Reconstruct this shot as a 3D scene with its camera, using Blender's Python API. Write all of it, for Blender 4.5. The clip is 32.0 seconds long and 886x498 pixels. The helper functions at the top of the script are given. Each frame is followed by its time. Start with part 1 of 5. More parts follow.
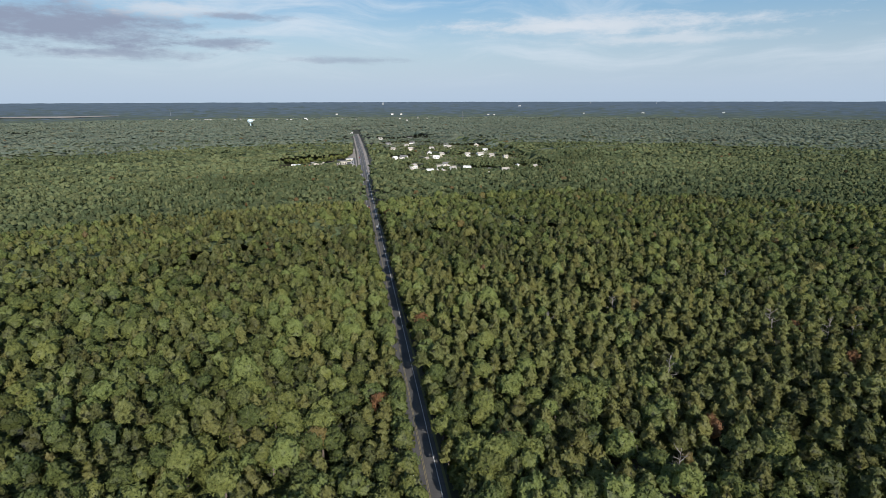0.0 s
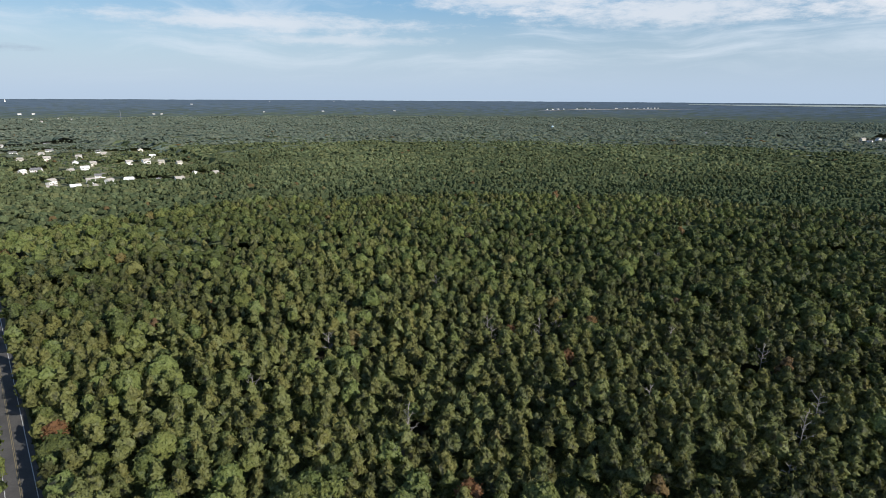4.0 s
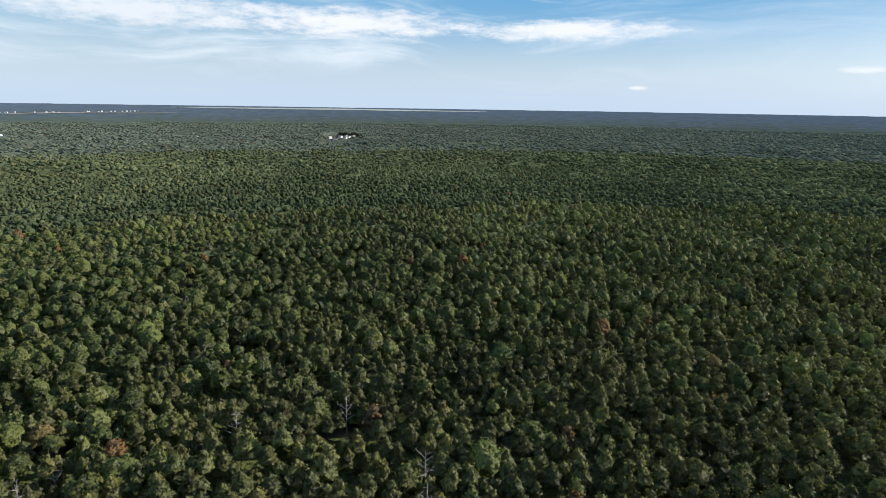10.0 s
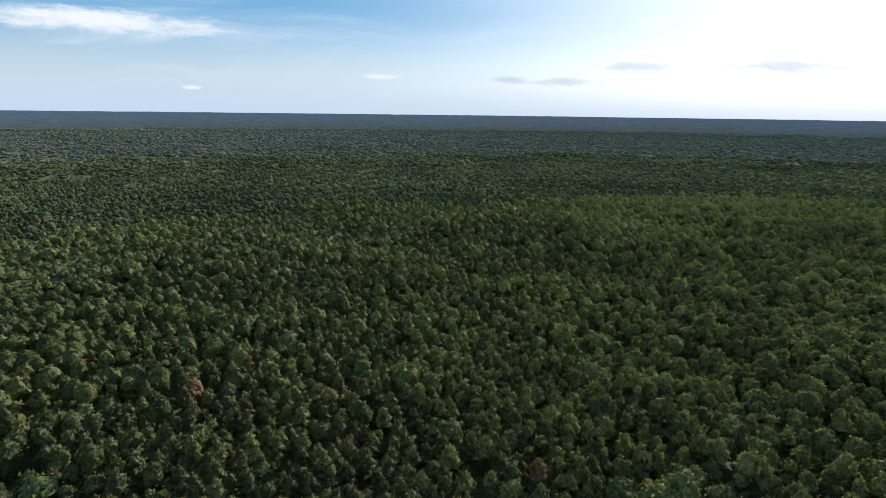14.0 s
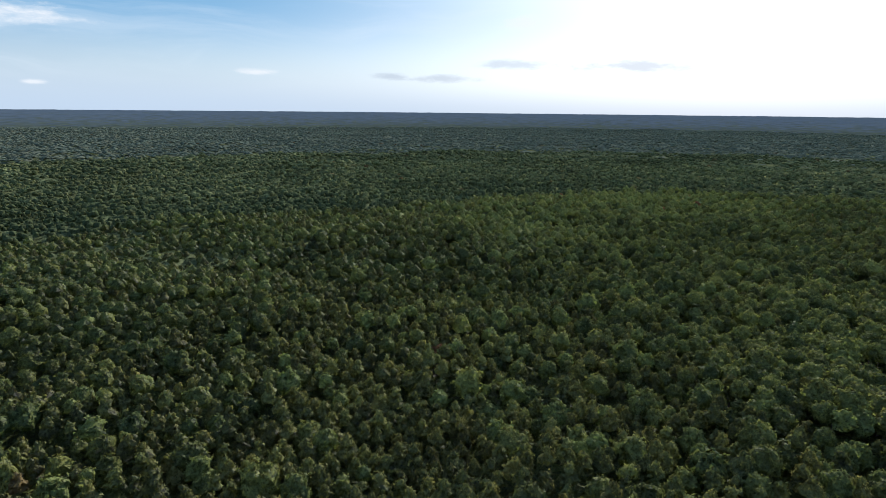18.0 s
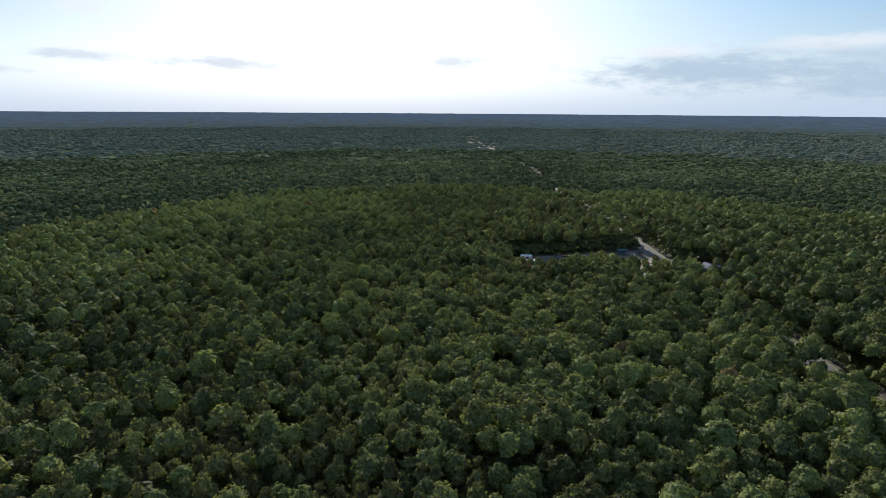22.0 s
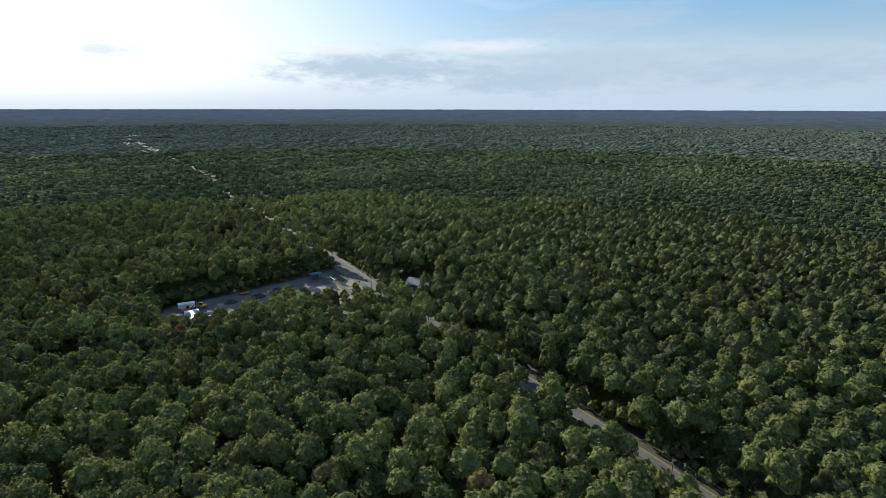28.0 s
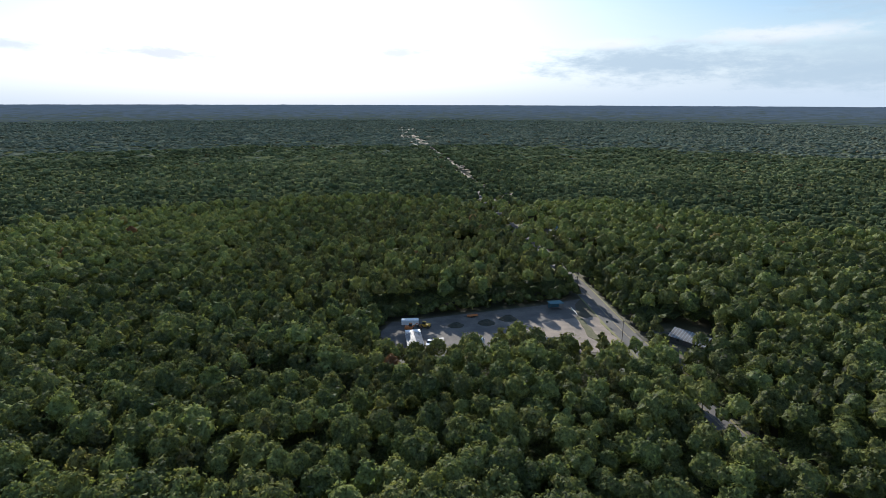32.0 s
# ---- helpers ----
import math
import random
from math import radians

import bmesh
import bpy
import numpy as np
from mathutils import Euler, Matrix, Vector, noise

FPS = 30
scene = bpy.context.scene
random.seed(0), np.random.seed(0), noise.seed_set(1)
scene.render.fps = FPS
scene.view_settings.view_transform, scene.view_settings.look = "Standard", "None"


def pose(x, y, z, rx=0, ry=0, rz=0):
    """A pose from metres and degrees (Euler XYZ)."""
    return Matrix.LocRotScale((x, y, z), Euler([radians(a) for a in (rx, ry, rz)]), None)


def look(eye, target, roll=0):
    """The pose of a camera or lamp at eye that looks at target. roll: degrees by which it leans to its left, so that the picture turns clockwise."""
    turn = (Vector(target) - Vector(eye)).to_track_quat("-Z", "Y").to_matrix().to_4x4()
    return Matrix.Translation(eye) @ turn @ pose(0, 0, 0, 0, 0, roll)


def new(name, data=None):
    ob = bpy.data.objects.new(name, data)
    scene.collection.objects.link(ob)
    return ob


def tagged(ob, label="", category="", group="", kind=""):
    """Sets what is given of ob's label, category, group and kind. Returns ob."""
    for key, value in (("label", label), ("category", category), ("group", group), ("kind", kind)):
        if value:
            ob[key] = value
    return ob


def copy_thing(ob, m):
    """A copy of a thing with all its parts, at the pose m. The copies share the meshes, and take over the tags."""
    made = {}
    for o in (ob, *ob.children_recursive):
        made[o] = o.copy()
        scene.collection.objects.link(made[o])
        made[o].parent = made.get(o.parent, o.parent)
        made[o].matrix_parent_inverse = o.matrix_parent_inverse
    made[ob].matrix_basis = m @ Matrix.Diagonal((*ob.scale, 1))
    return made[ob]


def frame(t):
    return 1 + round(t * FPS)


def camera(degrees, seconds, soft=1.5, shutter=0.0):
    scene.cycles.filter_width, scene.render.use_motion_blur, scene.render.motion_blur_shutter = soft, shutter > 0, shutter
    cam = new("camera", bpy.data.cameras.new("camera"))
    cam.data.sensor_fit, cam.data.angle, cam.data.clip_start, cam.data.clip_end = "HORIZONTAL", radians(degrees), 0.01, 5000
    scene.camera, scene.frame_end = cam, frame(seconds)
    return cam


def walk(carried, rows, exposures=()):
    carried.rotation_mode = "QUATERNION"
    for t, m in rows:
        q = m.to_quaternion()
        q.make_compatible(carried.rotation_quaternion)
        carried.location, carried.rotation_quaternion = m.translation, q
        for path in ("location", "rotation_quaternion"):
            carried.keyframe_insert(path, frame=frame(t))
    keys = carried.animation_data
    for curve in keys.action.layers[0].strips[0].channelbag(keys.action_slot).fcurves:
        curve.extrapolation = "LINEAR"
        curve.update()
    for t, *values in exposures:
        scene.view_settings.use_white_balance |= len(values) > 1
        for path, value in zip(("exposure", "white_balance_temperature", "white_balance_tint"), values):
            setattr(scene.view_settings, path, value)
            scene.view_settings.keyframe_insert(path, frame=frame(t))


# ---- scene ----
# A pine and oak forest seen from the air, with one straight road through it.
# x runs east, y along the road to the village, azimuth is counted from +y towards +x.
cam = camera(76.75, 32.0, soft=0.5)


def eye(x, y, z, azimuth, pitch, roll=0):
    a, p = radians(azimuth), radians(pitch)
    return look((x, y, z), (x + math.sin(a) * math.cos(p), y + math.cos(a) * math.cos(p), z + math.sin(p)), roll)


# seconds, place, azimuth, pitch, roll
PATH = [
    (0, -14.63, -3.75, 89.74, 9.186, -15.001, -0.128),
    (0.5, -13.15, 2.19, 89.79, 13.549, -15.034, -0.336),
    (1, -11.63, 7.96, 89.77, 17.619, -15.075, -0.334),
    (1.5, -9.94, 13.49, 89.69, 21.871, -15.096, -0.161),
    (2, -8.03, 18.77, 89.63, 26.317, -15.098, 0.039),
    (2.5, -5.84, 23.73, 89.65, 29.824, -15.101, 0.209),
    (3, -3.31, 28.31, 89.70, 33.438, -15.099, 0.327),
    (3.5, -0.33, 32.58, 89.74, 36.905, -15.092, 0.358),
    (4, 2.98, 36.78, 89.80, 40.311, -15.098, 0.363),
    (4.5, 6.43, 41.04, 89.88, 44.325, -15.112, 0.405),
    (6.5, 21.40, 55.22, 90.41, 56.358, -14.928, 0.638),
    (7, 25.60, 58.16, 90.45, 58.503, -14.866, 0.711),
    (7.5, 29.94, 60.84, 90.53, 61.574, -14.798, 0.779),
    (8, 34.41, 63.16, 90.61, 66.171, -14.699, 0.822),
    (8.5, 39.08, 65.06, 90.67, 70.956, -14.593, 0.857),
    (9, 43.89, 66.58, 90.79, 76.459, -14.510, 0.854),
    (9.5, 48.81, 67.58, 90.93, 82.609, -14.433, 0.842),
    (10, 53.75, 68.08, 90.96, 88.767, -14.333, 0.892),
    (10.5, 58.79, 67.96, 90.88, 94.258, -14.218, 0.930),
    (11, 63.99, 67.26, 90.76, 99.592, -14.106, 0.901),
    (11.5, 69.12, 66.09, 90.69, 105.123, -13.998, 0.847),
    (12, 74.15, 64.49, 90.66, 110.600, -13.899, 0.797),
    (12.5, 79.06, 62.31, 90.63, 115.502, -13.834, 0.763),
    (13, 83.88, 59.62, 90.66, 120.299, -13.793, 0.742),
    (13.5, 88.37, 56.47, 90.69, 126.421, -13.758, 0.723),
    (14, 92.71, 53.04, 90.76, 130.546, -13.749, 0.713),
    (14.5, 96.78, 49.22, 90.79, 133.851, -13.759, 0.734),
    (15, 100.73, 45.18, 90.86, 136.584, -13.775, 0.782),
    (15.5, 104.53, 41.13, 90.93, 139.397, -13.799, 0.803),
    (17.5, 119.42, 23.94, 90.71, 142.316, -13.944, 0.636),
    (18, 123.08, 18.75, 90.74, 142.220, -13.966, 0.565),
    (18.5, 126.50, 13.40, 90.72, 146.755, -13.965, 0.599),
    (19, 129.72, 7.98, 90.63, 150.284, -13.956, 0.643),
    (19.5, 132.60, 2.33, 90.59, 154.535, -13.944, 0.642),
    (20, 134.95, -3.65, 90.66, 159.916, -13.921, 0.606),
    (20.5, 136.63, -9.90, 90.76, 165.573, -13.910, 0.542),
    (21, 137.80, -16.34, 90.79, 171.317, -13.909, 0.492),
    (21.5, 138.24, -22.90, 90.83, 176.296, -13.897, 0.458),
    (22, 138.23, -29.30, 90.90, 180.943, -13.899, 0.397),
    (22.5, 137.70, -35.73, 90.98, 184.951, -13.920, 0.337),
    (23, 136.72, -42.24, 91.02, 188.914, -13.934, 0.302),
    (23.5, 135.31, -48.75, 91.06, 192.872, -13.945, 0.278),
    (24, 133.57, -54.97, 91.09, 197.155, -13.963, 0.257),
    (24.5, 131.50, -60.93, 91.15, 200.630, -13.993, 0.224),
    (25, 129.07, -66.75, 91.16, 203.656, -14.024, 0.195),
    (25.5, 126.48, -72.61, 91.08, 205.934, -14.040, 0.208),
    (27.5, 109.75, -99.56, 89.25, 211.736, -14.191, 0.124),
    (28, 106.64, -105.51, 89.03, 211.644, -14.261, 0.131),
    (28.5, 103.68, -111.48, 88.94, 204.733, -14.323, 0.159),
    (29, 100.76, -117.40, 88.91, 202.497, -14.362, 0.211),
    (29.5, 98.12, -123.42, 88.96, 202.480, -14.390, 0.226),
    (30, 95.61, -129.41, 89.01, 202.477, -14.416, 0.243),
    (30.5, 93.27, -135.38, 89.03, 202.486, -14.456, 0.289),
    (31, 91.46, -141.67, 89.09, 198.796, -14.534, 0.317),
    (31.5, 90.01, -148.19, 89.16, 192.590, -14.624, 0.291),
    (32, 88.70, -154.57, 89.18, 185.884, -14.696, 0.181),
]
walk(cam, [(row[0], eye(*row[1:])) for row in PATH],
     exposures=[(0, 0.31, 6300, 10), (4, 0.38, 6250, 10), (9, 0.64, 6450, 10), (12, 0.68, 6400, 10), (15, 0.62, 6350, 10), (19, 0.62, 6300, 10), (24, 0.50, 6350, 10), (28, 0.58, 6350, 10), (32, 0.68, 6350, 10)])

# ---- world, sun ----
SUN_AZ, SUN_EL = 170.0, 28.0


def direction(az, el):
    a, e = radians(az), radians(el)
    return Vector((math.sin(a) * math.cos(e), math.cos(a) * math.cos(e), math.sin(e)))


class Nodes:
    """Short calls for building a node tree."""

    def __init__(self, tree):
        self.tree = tree
        tree.nodes.clear()

    def add(self, kind, inputs=(), **props):
        n = self.tree.nodes.new(kind)
        for k, v in props.items():
            setattr(n, k, v)
        for k, v in dict(inputs).items():
            self.put(n.inputs[k], v)
        return n

    def put(self, socket, v):
        if isinstance(v, bpy.types.NodeSocket):
            self.tree.links.new(v, socket)
        else:
            socket.default_value = v

    def math(self, op, a, b=0.0, c=0.0, clamp=False):
        n = self.add("ShaderNodeMath", {0: a, 1: b, 2: c}, operation=op, use_clamp=clamp)
        return n.outputs[0]

    def ramp(self, v, lo, hi, a=0.0, b=1.0, smooth=True):
        n = self.add("ShaderNodeMapRange", {0: v, 1: lo, 2: hi, 3: a, 4: b}, interpolation_type="SMOOTHSTEP" if smooth else "LINEAR")
        return n.outputs[0]

    def mix(self, f, a, b, blend="MIX"):
        n = self.add("ShaderNodeMix", {0: f, 6: a, 7: b}, data_type="RGBA", blend_type=blend)
        return n.outputs[2]

    def noise(self, vector, scale, detail=3.0, rough=0.55, lac=2.0):
        n = self.add("ShaderNodeTexNoise", {"Scale": scale, "Detail": detail, "Roughness": rough, "Lacunarity": lac})
        if vector is not None:
            self.put(n.inputs["Vector"], vector)
        return n.outputs[0]


def make_world():
    w = bpy.data.worlds.new("sky")
    scene.world = w
    w.use_nodes = True
    N = Nodes(w.node_tree)
    sky = N.add("ShaderNodeTexSky", sky_type="NISHITA", sun_disc=False, sun_elevation=radians(SUN_EL), sun_rotation=radians(SUN_AZ),
                altitude=50, air_density=1.1, dust_density=0.7, ozone_density=2.5)
    co = N.add("ShaderNodeTexCoord").outputs["Generated"]
    sep = N.add("ShaderNodeSeparateXYZ", {0: co})
    x, y, z = sep.outputs
    az = N.math("MULTIPLY", N.math("ARCTAN2", x, y), 57.2958)
    az = N.math("MODULO", N.math("ADD", az, 360 + 90), 360.0)      # azimuth + 90, so that the seam lies in the west
    el = N.math("MULTIPLY", N.math("ARCSINE", z), 57.2958)
    bg = N.add("ShaderNodeVectorMath", {0: sky.outputs[0]}, operation="SCALE")
    bg.inputs["Scale"].default_value = 0.085
    base = bg.outputs[0]
    # thin veil that scatters the sun
    s = direction(SUN_AZ, SUN_EL)
    dot = N.add("ShaderNodeVectorMath", {0: co, 1: s}, operation="DOT_PRODUCT").outputs["Value"]
    veil = N.math("POWER", N.math("MAXIMUM", dot, 0.0), 7.5)
    veil = N.math("MULTIPLY", veil, N.ramp(el, -1.0, 3.0))
    base = N.mix(N.ramp(el, 1.0, 12.0, 0.0, 0.65), base, (0.19, 0.42, 0.67, 1))
    # deeper blue in the east
    east = N.math("MULTIPLY", N.ramp(az, 150.0, 190.0), N.ramp(az, 275.0, 240.0))
    base = N.mix(N.math("MULTIPLY", east, N.ramp(el, 2.0, 10.0, 0.0, 0.75)), base, (0.10, 0.29, 0.50, 1))
    # pale haze near the skyline
    haze = N.ramp(el, 10.0, 0.0, 0.0, 0.9)
    base = N.mix(haze, base, (0.44, 0.55, 0.69, 1))
    base = N.mix(N.math("MULTIPLY", veil, 1.0, clamp=True), base, (1.25, 1.25, 1.25, 1))
    base = N.mix(N.ramp(el, 14.0, 32.0, 0.0, 0.92), base, (0.16, 0.28, 0.52, 1))
    # streaks of high cloud
    sway = N.noise(N.add("ShaderNodeCombineXYZ", {0: N.math("MULTIPLY", az, 0.05), 1: N.math("MULTIPLY", el, 0.12), 2: 7.0}).outputs[0], 1.0, 2.0, 0.5)
    tilt = N.math("ADD", N.math("MULTIPLY", el, 0.34), N.math("MULTIPLY", sway, 2.4))
    flat = N.add("ShaderNodeCombineXYZ", {0: N.math("MULTIPLY", az, 0.042), 1: tilt, 2: 0.0}).outputs[0]
    n1 = N.noise(flat, 1.0, 8.0, 0.62)
    wisp = N.math("MULTIPLY", N.ramp(n1, 0.44, 0.72), N.ramp(el, 0.5, 5.0))
    wisp = N.math("MULTIPLY", wisp, N.ramp(az, 180.0, 205.0, 1.0, 0.3))
    base = N.mix(N.math("MULTIPLY", wisp, 0.72), base, (0.66, 0.72, 0.78, 1), "LIGHTEN")
    # single clouds: azimuth, height, half width, half height, colour, density
    n2 = N.noise(N.add("ShaderNodeCombineXYZ", {0: N.math("MULTIPLY", az, 0.30), 1: N.math("MULTIPLY", el, 1.0), 2: 0.0}).outputs[0], 1.0, 7.0, 0.66)
    grey, blue, pale = (0.27, 0.31, 0.41, 1), (0.37, 0.47, 0.57, 1), (0.70, 0.72, 0.75, 1)
    for a, e, wa, we, colour, dens in CLOUDS(grey, blue, pale):
        dx = N.math("DIVIDE", N.math("SUBTRACT", az, a + 90.0), wa)
        dy = N.math("DIVIDE", N.math("SUBTRACT", el, e), we)
        r = N.math("SQRT", N.math("ADD", N.math("MULTIPLY", dx, dx), N.math("MULTIPLY", dy, dy)))
        f = N.ramp(N.math("ADD", r, N.math("MULTIPLY", N.math("SUBTRACT", n2, 0.5), 2.6)), 1.35, 0.2)
        base = N.mix(N.math("MULTIPLY", f, dens), base, colour)
    out = N.add("ShaderNodeBackground", {0: base, 1: 0.87})
    N.add("ShaderNodeOutputWorld", {0: out.outputs[0]})


def CLOUDS(grey, blue, pale):
    return [(-23, 5.9, 10, 1.9, grey, 0.95), (-27, 9.6, 9, 1.5, grey, 0.85), (-16, 7.6, 5, 0.7, pale, 0.6), (-20, 3.8, 8, 0.5, grey, 0.7), (-11, 4.9, 4, 0.5, grey, 0.8),
            (-9, 7.2, 3.5, 0.35, grey, 0.7), (0, 3.6, 6, 0.35, grey, 0.5),
            (24, 6.6, 14, 0.8, pale, 0.7), (47, 8.8, 9, 1.2, pale, 0.8), (30, 5.2, 9, 0.5, pale, 0.5), (62, 7.6, 14, 1.3, pale, 0.8),
            (80, 7.4, 10, 1.3, pale, 0.95), (100, 7.0, 9, 0.9, pale, 0.95), (107, 1.9, 0.9, 0.2, pale, 0.8), (124.6, 3.3, 1.8, 0.3, pale, 0.8),
            (137, 3.1, 1.8, 0.35, grey, 0.4), (142, 3.0, 3, 0.4, grey, 0.4), (149, 4.3, 4, 0.5, grey, 0.4), (160.5, 4.1, 5.5, 0.6, grey, 0.5),
            (182, 4.6, 4.2, 0.6, grey, 0.45), (205, 3.6, 10, 1.7, blue, 0.9), (201, 5.3, 5, 0.5, pale, 0.8), (219, 2.4, 9, 1.2, blue, 0.85), (216, 5.6, 7, 0.7, pale, 0.7), (226, 7.8, 9, 1.5, blue, 0.6),
            (242, 3.0, 10, 1.3, blue, 0.9), (150, 8.0, 2, 0.7, pale, 0.7), (-45, 6, 9, 1.5, grey, 0.7), (258, 6, 9, 1.6, blue, 0.6), (224, 3.4, 15, 2.2, blue, 0.6)]


make_world()
sun = new("sun", bpy.data.lights.new("sun", "SUN"))
sun.data.energy, sun.data.angle, sun.data.color = 5.0, radians(0.6), (1.0, 0.93, 0.82)
sun.matrix_world = look(direction(SUN_AZ, SUN_EL) * 300, (0, 0, 0))


# ---- materials ----
def material(name):
    m = bpy.data.materials.new(name)
    m.use_nodes = True
    N = Nodes(m.node_tree)
    out = N.add("ShaderNodeOutputMaterial")
    return m, N, out


def surface(name, a, b, scale, rough=0.85, bump=0.0, detail=6.0, fine=None, metal=0.0):
    """A mottled surface of two colours, with finer grain on top."""
    m, N, out = material(name)
    co = N.add("ShaderNodeNewGeometry").outputs["Position"]
    f = N.ramp(N.noise(co, scale, detail, 0.65), 0.35, 0.65)
    g = N.noise(co, fine or scale * 14, 3.0, 0.6)
    col = N.mix(f, (*a, 1), (*b, 1))
    col = N.mix(N.ramp(g, 0.3, 0.7, 0.0, 0.35), col, tuple(v * 0.45 for v in a) + (1,))
    p = N.add("ShaderNodeBsdfPrincipled", {"Base Color": col, "Roughness": rough, "Metallic": metal})
    if bump:
        bn = N.add("ShaderNodeBump", {"Strength": 0.6, "Distance": bump, "Height": g})
        N.put(p.inputs["Normal"], bn.outputs[0])
    N.put(out.inputs[0], p.outputs[0])
    return m


def foliage(name, dark, light, brown, through_leaf=0.4, gloss=0.008, leafy=True, sheet=False, grain=0.9, fine=1.2, toss=5.5):
    """Leaves: tint 0..1 runs from dark to light green, over 1 to dry brown; every leaf clump differs a little."""
    m, N, out = material(name)
    t = N.add("ShaderNodeAttribute", attribute_name="tint").outputs["Fac"]
    geo = N.add("ShaderNodeNewGeometry")
    leaf = geo.outputs["Random Per Island"]
    big = N.noise(geo.outputs["Position"], 0.012, 3.0, 0.6)
    v = N.math("ADD", t, N.math("MULTIPLY", N.math("SUBTRACT", leaf, 0.5), 0.32))
    v = N.math("ADD", v, N.math("MULTIPLY", N.math("SUBTRACT", big, 0.5), 0.7))
    if leafy:
        v = N.math("ADD", v, N.math("MULTIPLY", N.math("SUBTRACT", N.noise(geo.outputs["Position"], 1.7, 3.0, 0.65), 0.5), 1.9))
    else:
        # clumps of leaves too small to stand out one by one
        v = N.math("ADD", v, N.math("MULTIPLY", N.math("SUBTRACT", N.noise(geo.outputs["Position"], grain, 2.0, 0.7), 0.5), 1.7))
    col = N.mix(N.math("MULTIPLY", v, 1.0, clamp=True), (*dark, 1), (*light, 1))
    # each tree leans a little to olive or to blue-green
    lean = N.math("FRACT", N.math("MULTIPLY", N.math("ADD", t, 3.0), 37.7))
    col = N.mix(1.0, col, N.mix(lean, (1.10, 1.0, 0.90, 1), (0.95, 1.0, 0.98, 1)), "MULTIPLY")
    col = N.mix(N.ramp(t, 1.2, 1.6), col, (*brown, 1))
    nv = N.add("ShaderNodeAttribute", attribute_name="leaf_normal").outputs["Vector"]
    nv = N.add("ShaderNodeVectorTransform", {0: nv}, vector_type="NORMAL", convert_from="OBJECT", convert_to="WORLD").outputs[0]
    # leaves face every way
    ruffle = N.add("ShaderNodeTexNoise", {"Vector": geo.outputs["Position"], "Scale": fine, "Detail": 3.0, "Roughness": 0.68}).outputs["Color"]
    ruffle = N.add("ShaderNodeVectorMath", {0: ruffle, 1: (0.5, 0.5, 0.5)}, operation="SUBTRACT").outputs[0]
    ruffle = N.add("ShaderNodeVectorMath", {0: ruffle, 1: (toss, toss, toss), 2: nv}, operation="MULTIPLY_ADD").outputs[0]
    nv = N.add("ShaderNodeVectorMath", {0: ruffle}, operation="NORMALIZE").outputs[0]
    d = N.add("ShaderNodeBsdfDiffuse", {0: col, 1: 0.3})
    # light through a leaf comes out yellower
    tr = N.add("ShaderNodeBsdfTranslucent", {0: N.mix(1.0, col, (1.12, 1.24, 0.84, 1), "MULTIPLY")})
    if not sheet:
        N.put(d.inputs["Normal"], nv)
        N.put(tr.inputs["Normal"], nv)
    mx = N.add("ShaderNodeMixShader", {0: through_leaf, 1: d.outputs[0], 2: tr.outputs[0]})
    gl = N.add("ShaderNodeBsdfGlossy", {0: (0.9, 0.95, 1.0, 1), 1: 0.55})
    mx2 = N.add("ShaderNodeMixShader", {0: gloss, 1: mx.outputs[0], 2: gl.outputs[0]})
    last = mx2.outputs[0]
    if leafy:
        # gaps between the leaves of a clump
        gap = N.ramp(N.noise(geo.outputs["Position"], 3.2, 2.0, 0.6), 0.37, 0.41)
        clear = N.add("ShaderNodeBsdfTransparent")
        last = N.add("ShaderNodeMixShader", {0: gap, 1: clear.outputs[0], 2: last}).outputs[0]
    N.put(out.inputs[0], last)
    return m


LEAF = {"oak": ((0.062, 0.080, 0.028), (0.196, 0.228, 0.076), (0.20, 0.105, 0.05), 0.40), "pine": ((0.070, 0.079, 0.033), (0.190, 0.200, 0.073), (0.17, 0.105, 0.055), 0.38)}
OAK = foliage("oak_leaves", *LEAF["oak"])
PINE = foliage("pine_needles", *LEAF["pine"])
# far leaves: haze painted into the colours, paler, then bluer with distance
WOODS = foliage("haze_lightened_treetops", (0.090, 0.114, 0.062), (0.216, 0.248, 0.130), (0.15, 0.1, 0.05), 0.44, 0.0, False, grain=0.8, fine=0.6, toss=3.6)
WOODS_HAZED = foliage("haze_paled_treetops", (0.134, 0.166, 0.136), (0.208, 0.244, 0.194), (0.15, 0.1, 0.05), 0.46, 0.0, False, grain=0.5, fine=0.4, toss=3.0)
HAZE_PALE_SHEET = foliage("haze_greyed_treetops", (0.050, 0.067, 0.052), (0.100, 0.122, 0.092), (0.15, 0.1, 0.05), 0.05, 0.0, False, True)
HAZE_BLUE_SHEET = foliage("haze_blued_treetops", (0.046, 0.062, 0.058), (0.082, 0.103, 0.092), (0.15, 0.1, 0.05), 0.05, 0.0, False, True)
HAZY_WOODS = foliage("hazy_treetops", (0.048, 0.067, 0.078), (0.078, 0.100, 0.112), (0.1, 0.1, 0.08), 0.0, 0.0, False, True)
BARK = surface("bark", (0.16, 0.13, 0.11), (0.09, 0.07, 0.06), 1.5)
FLOOR = surface("forest_floor", (0.035, 0.04, 0.018), (0.06, 0.048, 0.03), 0.05)
ASPHALT = surface("worn_asphalt", (0.068, 0.065, 0.064), (0.098, 0.093, 0.088), 0.15, 0.88)
# skyline leaves: distance haze put into the colour as blue
HAZE_WOODS = foliage("haze_blue_woods", (0.058, 0.082, 0.114), (0.084, 0.112, 0.148), (0.1, 0.1, 0.08), 0.0, 0.0, False, True)
